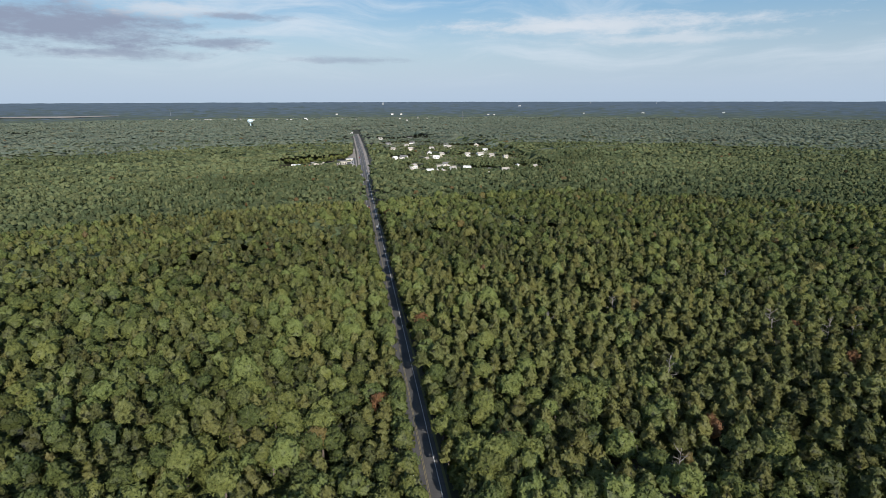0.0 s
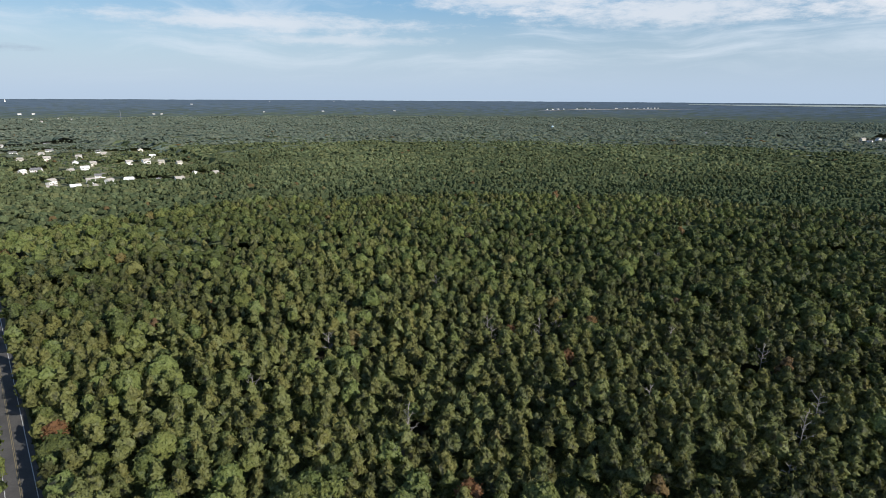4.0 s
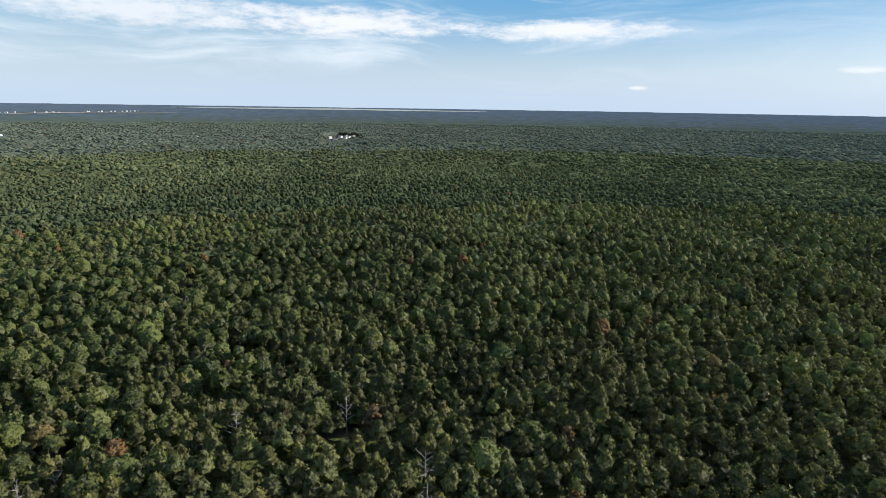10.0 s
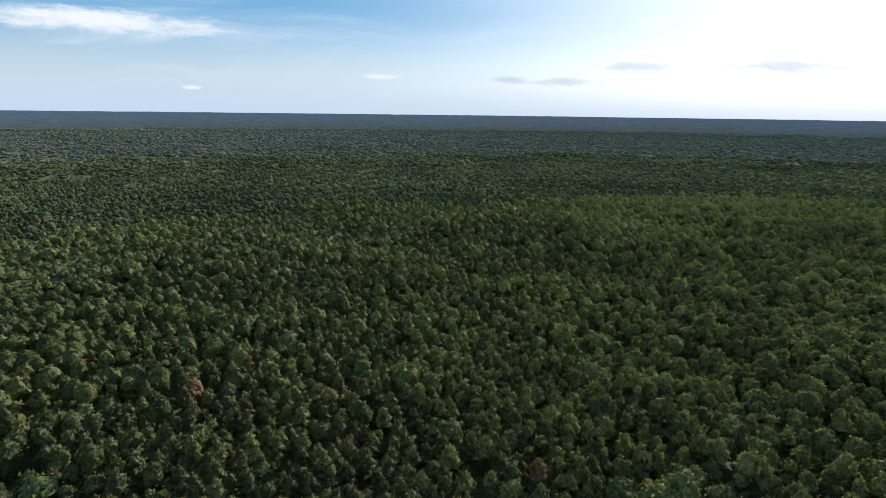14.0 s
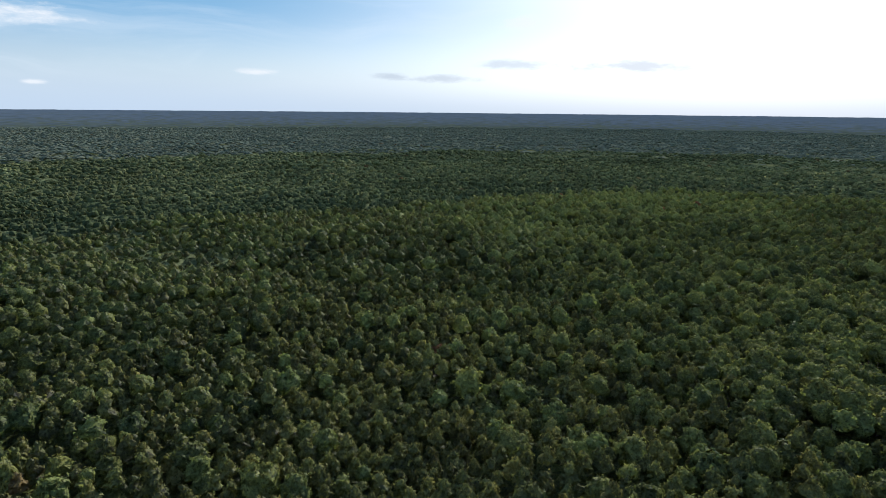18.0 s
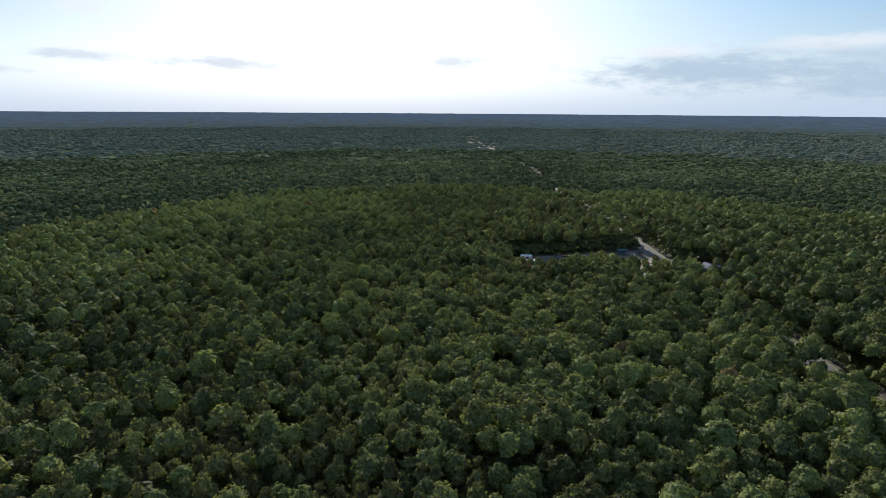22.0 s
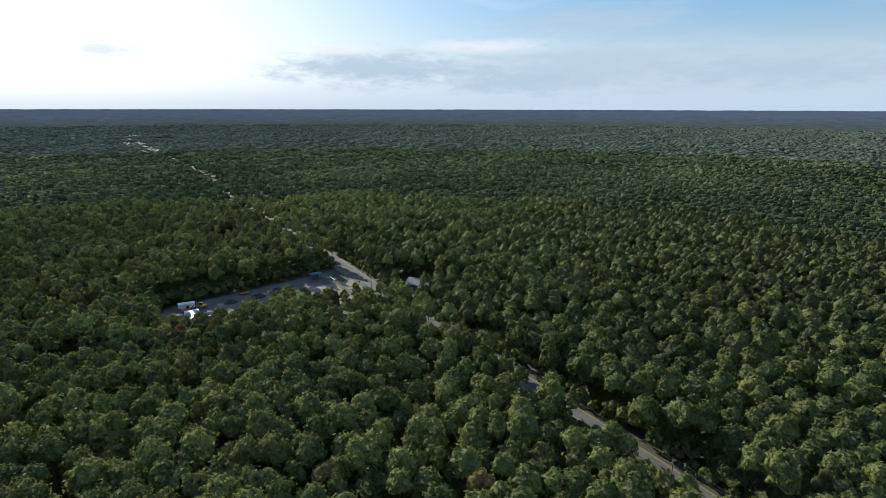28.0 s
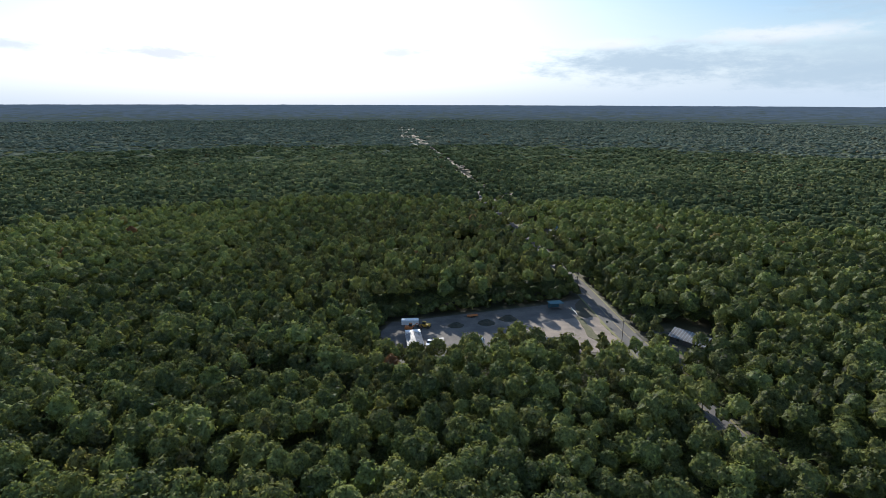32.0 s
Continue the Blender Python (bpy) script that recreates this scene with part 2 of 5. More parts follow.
YELLOW = surface("yellow_road_paint", (0.26, 0.20, 0.09), (0.17, 0.145, 0.09), 0.8, 0.6)
WHITE_LINE = surface("white_road_paint", (0.62, 0.62, 0.60), (0.45, 0.45, 0.44), 0.8, 0.6)
SIDING = surface("white_siding", (0.78, 0.77, 0.74), (0.68, 0.67, 0.65), 0.3, 0.6)
CREAM = surface("cream_siding", (0.62, 0.57, 0.47), (0.54, 0.5, 0.42), 0.3, 0.6)
SHINGLE = surface("grey_shingles", (0.20, 0.195, 0.19), (0.13, 0.125, 0.12), 0.5, 0.85)
DARK_WALL = surface("dark_stained_boards", (0.09, 0.08, 0.075), (0.06, 0.055, 0.05), 0.6, 0.8)
SHINGLE_TAN = surface("tan_shingles", (0.42, 0.38, 0.33), (0.33, 0.3, 0.26), 0.5, 0.85)
PANE = surface("dark_window_glass", (0.03, 0.035, 0.04), (0.05, 0.055, 0.06), 0.8, 0.15)
TRIM = surface("white_trim", (0.8, 0.8, 0.78), (0.72, 0.72, 0.7), 0.8, 0.5)
DOOR = surface("painted_door", (0.16, 0.07, 0.05), (0.12, 0.06, 0.05), 0.8, 0.5)
DIRT = surface("pale_sandy_dirt", (0.34, 0.29, 0.24), (0.22, 0.19, 0.165), 0.09, 0.95, 0.03)
GRAVEL_YARD = surface("grey_gravel", (0.130, 0.118, 0.106), (0.074, 0.069, 0.064), 0.12, 0.95, 0.03)
APRON = surface("pale_gravel", (0.240, 0.195, 0.158), (0.15, 0.126, 0.105), 0.18, 0.95, 0.03)
WEEDS = surface("dark_weeds", (0.06, 0.065, 0.03), (0.10, 0.09, 0.045), 0.5, 0.95, 0.05)
GRASS = surface("dry_grass", (0.12, 0.13, 0.045), (0.17, 0.15, 0.06), 0.3, 0.9, 0.05)
TIN = surface("weathered_sheet_metal", (0.27, 0.28, 0.30), (0.19, 0.20, 0.21), 0.5, 0.45, metal=0.3)
TIN_BLUE = surface("blue_green_sheet_metal", (0.10, 0.22, 0.27), (0.07, 0.17, 0.22), 0.5, 0.45, metal=0.2)
WHITE_PAINT = surface("white_gelcoat", (0.78, 0.79, 0.80), (0.68, 0.69, 0.70), 0.6, 0.4)
PALE_BLUE = surface("pale_blue_tank_paint", (0.62, 0.76, 0.82), (0.55, 0.70, 0.77), 0.1, 0.5)
YELLOW_MACHINE = surface("yellow_machine_paint", (0.55, 0.33, 0.03), (0.42, 0.25, 0.03), 0.7, 0.5)
ORANGE_MACHINE = surface("orange_machine_paint", (0.5, 0.16, 0.04), (0.38, 0.13, 0.04), 0.7, 0.5)
RUBBER = surface("black_rubber", (0.03, 0.03, 0.03), (0.05, 0.05, 0.05), 1.0, 0.8)
CREOSOTE = surface("weathered_pole_wood", (0.14, 0.11, 0.09), (0.20, 0.17, 0.14), 0.9, 0.85)
WIRE = surface("black_cable", (0.04, 0.04, 0.04), (0.05, 0.05, 0.05), 1.0, 0.6)
DARK_HEAP = surface("dark_mulch", (0.028, 0.032, 0.022), (0.048, 0.045, 0.032), 0.6, 0.95, 0.05)
DEADWOOD = surface("bleached_dead_wood", (0.27, 0.24, 0.215), (0.19, 0.17, 0.15), 1.2, 0.9)
CAR_PAINTS = [surface("white_car_paint", (0.75, 0.75, 0.75), (0.7, 0.7, 0.7), 0.5, 0.25), surface("dark_blue_car_paint", (0.03, 0.05, 0.10), (0.04, 0.06, 0.11), 0.5, 0.25),
              surface("silver_car_paint", (0.45, 0.46, 0.47), (0.4, 0.41, 0.42), 0.5, 0.25), surface("red_car_paint", (0.35, 0.03, 0.03), (0.3, 0.03, 0.03), 0.5, 0.25)]

rng = np.random.default_rng(7)
PLAN_X, PLAN_Y = 60.0, -30.0     # middle of the plan
RIM = 4780.0


def lift(x, y):
    """Height of the land: level, rising slowly far off to meet the skyline."""
    r = np.hypot(np.asarray(x) - PLAN_X, np.asarray(y) - PLAN_Y)
    t = np.clip((r - 2300) / (RIM - 2300), 0, 1)
    return 57.0 * t ** 1.3


def road_x(y):
    return np.interp(y, ROAD_Y, ROAD_X)


ROAD_Y = [-1700, -1360, -940, -730, -420, -360, -230, -150, 0, 100, 560, 1000, 1530]
ROAD_X = [29, 16, -3, -4, -7, -5, -5, -3, 0, 0, 0, 2, -2]


def mesh_object(name, verts, faces, mats, parent=None):
    me = bpy.data.meshes.new(name)
    me.from_pydata(verts, [], faces)
    for m in mats if isinstance(mats, (list, tuple)) else [mats]:
        me.materials.append(m)
    ob = new(name, me)
    ob.parent = parent
    return ob


def ground_sheet():
    rings = [0, 150, 300, 500, 800, 1200, 1700, 2300] + list(np.linspace(2500, RIM, 16))
    verts, faces, seg = [], [], 96
    for r in rings:
        for k in range(seg):
            a = 2 * math.pi * k / seg
            x, y = PLAN_X + r * math.sin(a), PLAN_Y + r * math.cos(a)
            verts.append((x, y, float(lift(x, y))))
    for i in range(len(rings) - 1):
        for k in range(seg):
            a, b = i * seg + k, i * seg + (k + 1) % seg
            faces.append((a, b, b + seg, a + seg))
    ob = mesh_object("ground", verts, faces, FLOOR)
    tagged(ob, "dark forest floor of leaf litter and sand", "ground", kind="structure")


ground_sheet()


def strip(name, centre, half, ys, z, mat, shift=0.0):
    verts, faces = [], []
    for y in ys:
        x = float(centre(y)) + shift
        w = half * float(np.interp(y, [-470, -430], [0.72, 1.0]))
        verts += [(x - w, y, z), (x + w, y, z)]
    for i in range(len(ys) - 1):
        faces.append((2 * i, 2 * i + 1, 2 * i + 3, 2 * i + 2))
    return mesh_object(name, verts, faces, mat)


road = strip("road", road_x, 4.2, list(range(-1700, 1540, 20)), 0.06, ASPHALT)
tagged(road, "straight two-lane asphalt road through the forest", "road", kind="structure")
for shift in (-0.16, 0.16):
    tagged(strip("centre_line", road_x, 0.075, list(range(-700, 1520, 20)), 0.07, YELLOW, shift), "worn double yellow centre line on the road", "road marking", kind="structure")
for shift in (-2.95, 2.95):
    tagged(strip("edge_line", road_x, 0.085, list(range(-60, 1520, 20)), 0.07, WHITE_LINE, shift), "white edge line on the asphalt road", "road marking", kind="structure")
tagged(strip("shoulder", road_x, 8.0, list(range(690, 1540, 20)), 0.03, DIRT, 1.0), "pale sandy road shoulder by the village", "road shoulder", kind="structure")
tagged(strip("verge", road_x, 4.9, list(range(-700, 700, 20)), 0.03, GRASS), "narrow dry grass verge along the road", "verge", kind="structure")

# ---- small builders ----


def box(bm, x0, x1, y0, y1, z0, z1):
    v = [bm.verts.new(p) for p in ((x0, y0, z0), (x1, y0, z0), (x1, y1, z0), (x0, y1, z0), (x0, y0, z1), (x1, y0, z1), (x1, y1, z1), (x0, y1, z1))]
    for f in ((3, 2, 1, 0), (4, 5, 6, 7), (0, 1, 5, 4), (1, 2, 6, 5), (2, 3, 7, 6), (3, 0, 4, 7)):
        bm.faces.new([v[i] for i in f])
    return v


def prism(bm, outline, axis, a, b):
    """An outline of (across, up) drawn out along the axis from a to b."""
    def at(p, q):
        return (q, p[0], p[1]) if axis == "x" else (p[0], q, p[1])
    lo = [bm.verts.new(at(p, a)) for p in outline]
    hi = [bm.verts.new(at(p, b)) for p in outline]
    n = len(outline)
    bm.faces.new(lo)
    bm.faces.new(hi[::-1])
    for i in range(n):
        bm.faces.new((lo[i], lo[(i + 1) % n], hi[(i + 1) % n], hi[i]))
    bmesh.ops.recalc_face_normals(bm, faces=bm.faces[:])


def lathe(bm, profile, seg=14, cx=0.0, cy=0.0):
    """Turns (radius, height) pairs round a vertical line."""
    rows = [[bm.verts.new((cx + r * math.cos(6.28319 * k / seg), cy + r * math.sin(6.28319 * k / seg), z)) for k in range(seg)] for r, z in profile]
    for a, b in zip(rows[:-1], rows[1:]):
        for k in range(seg):
            bm.faces.new((a[k], a[(k + 1) % seg], b[(k + 1) % seg], b[k]))
    bm.faces.new(rows[0][::-1])
    bm.faces.new(rows[-1])


def rod(bm, p, q, r0, r1=None, seg=6):
    """A tapering round bar from p to q."""
    p, q = Vector(p), Vector(q)
    r1 = r0 if r1 is None else r1
    d = (q - p).normalized()
    u = d.orthogonal().normalized()
    w = d.cross(u)
    a = [bm.verts.new(p + r0 * (math.cos(6.28319 * k / seg) * u + math.sin(6.28319 * k / seg) * w)) for k in range(seg)]
    b = [bm.verts.new(q + r1 * (math.cos(6.28319 * k / seg) * u + math.sin(6.28319 * k / seg) * w)) for k in range(seg)]
    for k in range(seg):
        bm.faces.new((a[k], a[(k + 1) % seg], b[(k + 1) % seg], b[k]))
    bm.faces.new(a[::-1])
    bm.faces.new(b)


def wheel_mesh(bm, x, y, z, r, w):
    """A tyre lying along x."""
    rows = []
    for dx, rr in ((-w / 2, r * 0.8), (-w / 2.4, r), (w / 2.4, r), (w / 2, r * 0.8)):
        rows.append([bm.verts.new((x + dx, y + rr * math.cos(6.28319 * k / 12), z + rr * math.sin(6.28319 * k / 12))) for k in range(12)])
    for a, b in zip(rows[:-1], rows[1:]):
        for k in range(12):
            bm.faces.new((a[k], a[(k + 1) % 12], b[(k + 1) % 12], b[k]))
    bm.faces.new(rows[0][::-1])
    bm.faces.new(rows[-1])


def part(name, bm, mat, parent, label=""):
    me = bpy.data.meshes.new(name)
    bmesh.ops.recalc_face_normals(bm, faces=bm.faces[:])
    bm.to_mesh(me)
    bm.free()
    me.materials.append(mat)
    ob = new(name, me)
    ob.parent = parent
    return tagged(ob, label)


def thing(name, label, category, group="", m=None):
    ob = tagged(new(name), label, category, group)
    if m is not None:
        ob.matrix_world = m
    return ob


# ---- clearings ----
YARD = np.array([(-2, -396), (20, -389), (55, -382), (88, -375), (94, -362), (91, -340), (88, -326), (76, -326), (70, -329), (66, -325), (56, -325), (52, -330), (41, -336), (35, -329), (28, -323), (20, -321), (14, -317), (4, -316), (-1, -322)], float)
LOT = np.array([(-104, 676), (-40, 690), (-7, 668), (-8, 1080), (-13, 960), (-24, 872), (-52, 824), (-104, 798)], float)
HOUSES = [(52, 1300), (60, 1150), (60, 1018), (51, 860), (66, 877), (67, 746), (62, 690), (80, 681), (92, 1093), (90, 1004), (110, 1168), (130, 1018),
          (113, 923), (112, 843), (96, 836), (130, 903), (116, 773), (100, 728), (115, 714), (132, 705), (92, 662), (165, 1033), (170, 1103),
          (171, 895), (191, 891), (216, 960), (206, 872), (222, 848), (156, 696), (148, 638), (176, 682), (206, 727), (224, 712), (224, 1068),
          (122, 1321), (185, 1609), (202, 1536), (306, 1696), (82, 1742)]
FAR_HOUSES = [(1578, 410), (1555, 391), (1623, 390), (1640, 370), (1664, 381), (1675, 362), (1600, 372), (1462, 453), (1446, 535)]
VILLAGE = np.array([(40, 640), (150, 610), (245, 690), (260, 1100), (220, 1200), (140, 1360), (40, 1340)], float)
OPEN = [(-26, -346, 12), (-19, -335, 6), (-14, -327, 4.5), (43, -477, 9), (-22, -534, 11), (-30, -722, 14), (-316, 1827, 16), (-1, -175, 3)]     # x, y, reach
AUTUMN = [(-10, 135), (-26, 121), (19.5, 112), (72.5, 109.5), (55, 354), (-63, 314), (141, 162), (95, 193.5), (69, 254), (8.6, 192), (176, 171), (170, 149),
          (140, 136), (226, -18), (538, 146), (234, -122), (72, -212), (118, -217), (88, -317), (44, -191), (-31, -205), (137, -330)]
DEAD = [(49, 107), (56, 97), (137, 169), (56, 184), (87, 195), (153, 73), (131, 69), (133, 164), (151, 157), (273, 180), (138, 106), (78, 139), (184, 125),
        (191, 97), (167, 74), (145, 154), (163, 159), (152, 217), (113, -216), (161, -184)]
BRIGHT = [(157, 85, 30), (175, 50, 30), (86, -712, 42), (-27, -258, 14), (-24, 200, 26), (-20, 260, 30)]     # paler stands


def inside(poly, x, y):
    hit = np.zeros(len(x), bool)
    for (ax, ay), (bx, by) in zip(poly, np.roll(poly, -1, 0)):
        c = (ay > y) != (by > y)
        hit ^= c & (x < (bx - ax) * (y - ay) / (by - ay + 1e-9) + ax)
    return hit


def free_of_clearings(x, y):
    side = x - road_x(y)
    wide = np.where(y > 690, 11.0, np.where((y < -1290) & (y > -1400), 4.6, np.where((y < -780) & (y > -900), 6.5, np.where(y < -440, 3.3, np.where((y < -398) | ((y < -60) & (y > -338) & (side > 0)), 4.3, 5.3)))))
    wide = np.where((y > 0) & (y < 690), 4.5, wide)
    ok = (np.abs(side) > wide) | (y > 1530) | (y < -1700)
    ok &= ~((side > 0) & (side < 5.2) & (y > -203) & (y < -165)) & ~((side > 0) & (side < 7) & (y > -231) & (y < -221))
    ok &= ~((side > 0) & (side < 7) & (y > -350) & (y < -338))
    ok &= ~inside(YARD, x, y) & (~inside(LOT, x, y) | (rng.random(len(x)) < np.where(y < 748, 0.7, 0.06)))
    for cx, cy, r in OPEN:
        ok &= np.hypot(x - cx, y - cy) > r
    for cx, cy in HOUSES:
        ok &= ~((np.abs(x - cx) < 10) & (y - cy < 8) & (y - cy > -36))
    for cx, cy in FAR_HOUSES:
        dx, dy = (x - cx), (y - cy)
        ok &= ~((np.abs(dy - 0.22 * dx) < 9) & (dx < 8) & (dx > -70))
    for cx, cy in AUTUMN + DEAD:
        ok &= np.hypot(x - cx, y - cy) > 2.8
    return ok


def wave(x, y, k, seed):
    """Smooth field about -1..1 for stands of trees."""
    r = np.random.default_rng(seed)
    v = 0
    for i in range(6):
        a, p = r.uniform(0, 6.28), r.uniform(0, 6.28)
        kk = k * r.uniform(0.5, 2.0)
        v = v + np.sin(kk * (x * np.cos(a) + y * np.sin(a)) + p)
    return v / 2.8


# ---- forest ----
def lobes_of(kind, r):
    """Rounded boughs that make up a crown of radius about 1 and height about 1.45: centre, radius, flatness."""
    out = []
    if kind == "oak":
        count = int(r.integers(17, 23))
        for i in range(count):
            a = i * 2.4 + r.uniform(-0.5, 0.5)
            h = 0.05 + 0.95 * (i + r.uniform(0, 1)) / count
            d = 0.66 * math.sqrt(max(0.04, 1.0 - (h - 0.25) ** 2 * 1.35)) * r.uniform(0.75, 1.15)
            out.append((d * math.cos(a), d * math.sin(a), h, r.uniform(0.2, 0.36), 0.85))
        out.append((r.uniform(-.15, .15), r.uniform(-.15, .15), 1.08, 0.3, 0.85))
    else:
        for h, d, count, size in ((0.08, 0.60, 5, 0.40), (0.42, 0.52, 5, 0.36), (0.76, 0.36, 4, 0.31), (1.02, 0.2, 3, 0.26)):
            turn = r.uniform(0, 6.28)
            for i in range(count):
                a = turn + i * 6.283 / count + r.uniform(-0.35, 0.35)
                dd = d * r.uniform(0.65, 1.25)
                out.append((dd * math.cos(a), dd * math.sin(a), h + r.uniform(-0.13, 0.13), size * r.uniform(0.75, 1.2), 0.55))
        out.append((0, 0, 1.2, 0.22, 1.0))
    return np.array(out)


def reach_of(lobes, origin, way, least):
    """How far the ray runs inside the boughs, and the soft normal where it leaves them."""
    best, nrm = least, way
    for x, y, z, size, flat in lobes:
        q = np.array((1, 1, 1 / flat)) / size
        o, d = (origin - (x, y, z)) * q, way * q
        A, B, C = d @ d, o @ d, o @ o - 1
        disc = B * B - A * C
        if disc > 0:
            t = (-B + math.sqrt(disc)) / A
            if t > best:
                best, nrm = t, (o + t * d) * q * size
    return best, nrm


def crown_template(kind, seg, rows, leaves, seed, leaf=0.15):
    """One crown: a closed, knobbly cap over its boughs, ringed by loose leaf clumps. Triangles, and a soft normal for each corner."""
    r = np.random.default_rng(seed)
    lobes = lobes_of(kind, r)
    grid, soft = [], []
    for i in range(rows):
        line, side = [], []
        for k in range(seg):
            a = 6.283 * (k + 0.5 * (i % 2)) / seg + r.uniform(-0.3, 0.3) / seg
            if kind == "oak":
                e = -0.4 + 1.65 * i / (rows - 1) * (1 if rows > 2 else 0.75) if rows > 1 else 0.15
                o, way, least = np.array((0, 0, 0.42)), np.array((math.cos(e) * math.cos(a), math.cos(e) * math.sin(a), math.sin(e))), 0.5
            else:
                z = -0.02 + 1.22 * i / max(1, rows - 1) * (1 if rows > 2 else 0.7)
                o, way, least = np.array((0, 0, z)), np.array((math.cos(a), math.sin(a), 0.0)), 0.14 + 0.22 * max(0, 1.2 - z)
            t, n = reach_of(lobes, o, way, least)
            p = o + way * t * r.uniform(0.95, 1.05)
            n = n / np.linalg.norm(n)
            line.append(p)
            side.append(0.8 * n + 0.2 * way + np.array((0, 0, 0.12)))
        grid.append(line)
        soft.append(side)
    top = np.array((r.uniform(-.1, .1), r.uniform(-.1, .1), (1.38 if kind == "oak" else 1.45) - (0.16 if rows < 3 else 0.0)))
    tris, norms = [], []
    for i in range(rows - 1):
        for k in range(seg):
            j = (k + 1) % seg
            quad = ((i, k), (i, j), (i + 1, k if i % 2 == 0 else j)), ((i, j if i % 2 == 0 else k), (i + 1, j), (i + 1, k))
            for t in quad:
                tris.append([grid[u][v] for u, v in t])
                norms.append([soft[u][v] for u, v in t])
    for k in range(seg):
        j = (k + 1) % seg
        tris.append([grid[-1][k], grid[-1][j], top])
        norms.append([soft[-1][k], soft[-1][j], np.array((0, 0, 1.0))])
    flat = [(u, v) for u in range(rows) for v in range(seg)]
    for k in range(leaves):
        u, v = flat[int(r.integers(0, len(flat)))]
        u2, v2 = min(rows - 1, u + int(r.integers(0, 2))), (v + int(r.integers(0, 2))) % seg
        f = r.uniform(0, 1)
        c, n = grid[u][v] * f + grid[u2][v2] * (1 - f), soft[u][v]
        c = c + r.uniform(-0.02, 0.16) * n
        m = n + r.normal(size=3) * 0.55
        w = np.cross(m, r.normal(size=3))
        w /= np.linalg.norm(w)
        q = np.cross(m / np.linalg.norm(m), w)
        size, spin = leaf * r.uniform(0.6, 1.3), r.uniform(0, 6.28)
        tris.append([c + size * (math.cos(an) * w + math.sin(an) * q) for an in (spin + j * 2.094 + r.uniform(-0.45, 0.45) for j in range(3))])
        norms.append([n + 0.3 * m] * 3)
    norms = np.array(norms)
    return np.array(tris), norms / np.linalg.norm(norms, axis=-1, keepdims=True)


def tri_mesh(name, pts, norms, tint, slot, mats):
    """One mesh of loose triangles. pts: n, 3, 3; tint and slot: one for each triangle."""
    n = len(pts)
    me = bpy.data.meshes.new(name)
    me.vertices.add(3 * n)
    me.vertices.foreach_set("co", pts.astype(np.float32).ravel())
    me.loops.add(3 * n)
    me.loops.foreach_set("vertex_index", np.arange(3 * n, dtype=np.int32))
    me.polygons.add(n)
    me.polygons.foreach_set("loop_start", np.arange(0, 3 * n, 3, dtype=np.int32))
    me.polygons.foreach_set("material_index", slot.astype(np.int32))
    at = me.attributes.new("tint", "FLOAT", "POINT")
    at.data.foreach_set("value", np.repeat(tint, 3).astype(np.float32))
    at = me.attributes.new("leaf_normal", "FLOAT_VECTOR", "POINT")
    at.data.foreach_set("vector", norms.astype(np.float32).ravel())
    for m in mats:
        me.materials.append(m)
    me.update(calc_edges=True)
    return me


def grow(x, y, height, radius, tint, kind, sets, flat=1.0):
    """Triangles of many trees. kind: 0 oak, 1 pine; sets: the templates of each."""
    pts, norms, tints, slots = [], [], [], []
    which = rng.integers(0, 1000, len(x))
    turn = rng.uniform(0, 6.283, len(x))
    base = lift(x, y)
    for k in (0, 1):
        for i, (tpl, nrm) in enumerate(sets[k]):
            sel = np.nonzero((kind == k) & (which % len(sets[k]) == i))[0]
            if not len(sel):
                continue
            c, s = np.cos(turn[sel])[:, None, None], np.sin(turn[sel])[:, None, None]
            p = np.broadcast_to(tpl, (len(sel), *tpl.shape))
            rad = radius[sel][:, None, None]
            deep = np.minimum(height[sel] * 0.62, radius[sel] * (1.5 if k == 0 else 1.85) * flat) / 1.45
            px = (p[..., 0] * c - p[..., 1] * s) * rad + x[sel][:, None, None]
            py = (p[..., 0] * s + p[..., 1] * c) * rad + y[sel][:, None, None]
            pz = (p[..., 2] - 1.45) * deep[:, None, None] + (base[sel] + height[sel])[:, None, None]
            pts.append(np.stack([px, py, pz], -1).reshape(-1, 3, 3))
            norms.append(np.stack([nrm[..., 0] * c - nrm[..., 1] * s, nrm[..., 0] * s + nrm[..., 1] * c, np.broadcast_to(nrm[..., 2], (len(sel), *nrm.shape[:2]))], -1).reshape(-1, 3, 3))
            tints.append(np.repeat(tint[sel], len(tpl)))
            slots.append(np.full(len(sel) * len(tpl), k))
    return np.concatenate(pts), np.concatenate(norms), np.concatenate(tints), np.concatenate(slots)


# reach of the first ring of trees round the plan's middle, and of the inside that the flight turns its back on, every 15 degrees
RING = [252, 255, 252, 244, 232, 221, 232, 234, 234, 250, 330, 350, 350, 320, 280, 222, 158, 0, 0, 60, 230, 244, 244, 247, 252]
INSIDE = [100, 94, 98, 96, 98, 84, 72, 72, 64, 62, 64, 90, 90, 92, 94, 116, 200, 200, 200, 200, 150, 120, 110, 100, 100]


def zone(x, y):
    """How far a place lies beyond the first ring, and whether it is overlooked."""
    az = np.degrees(np.arctan2(x - PLAN_X, y - PLAN_Y)) % 360
    r = np.hypot(x - PLAN_X, y - PLAN_Y)
    k = np.arange(25) * 15.0
    return r - np.interp(az, k, RING), (r < np.interp(az, k, INSIDE)) | ((az > 246) & (az < 302) & (r < 2000))


def oak_share(x, y):
    return np.where(y < -150, 0.82, np.where(y > 60, 0.42, 0.52)) + 0.34 * wave(x, y, 0.012, 3)


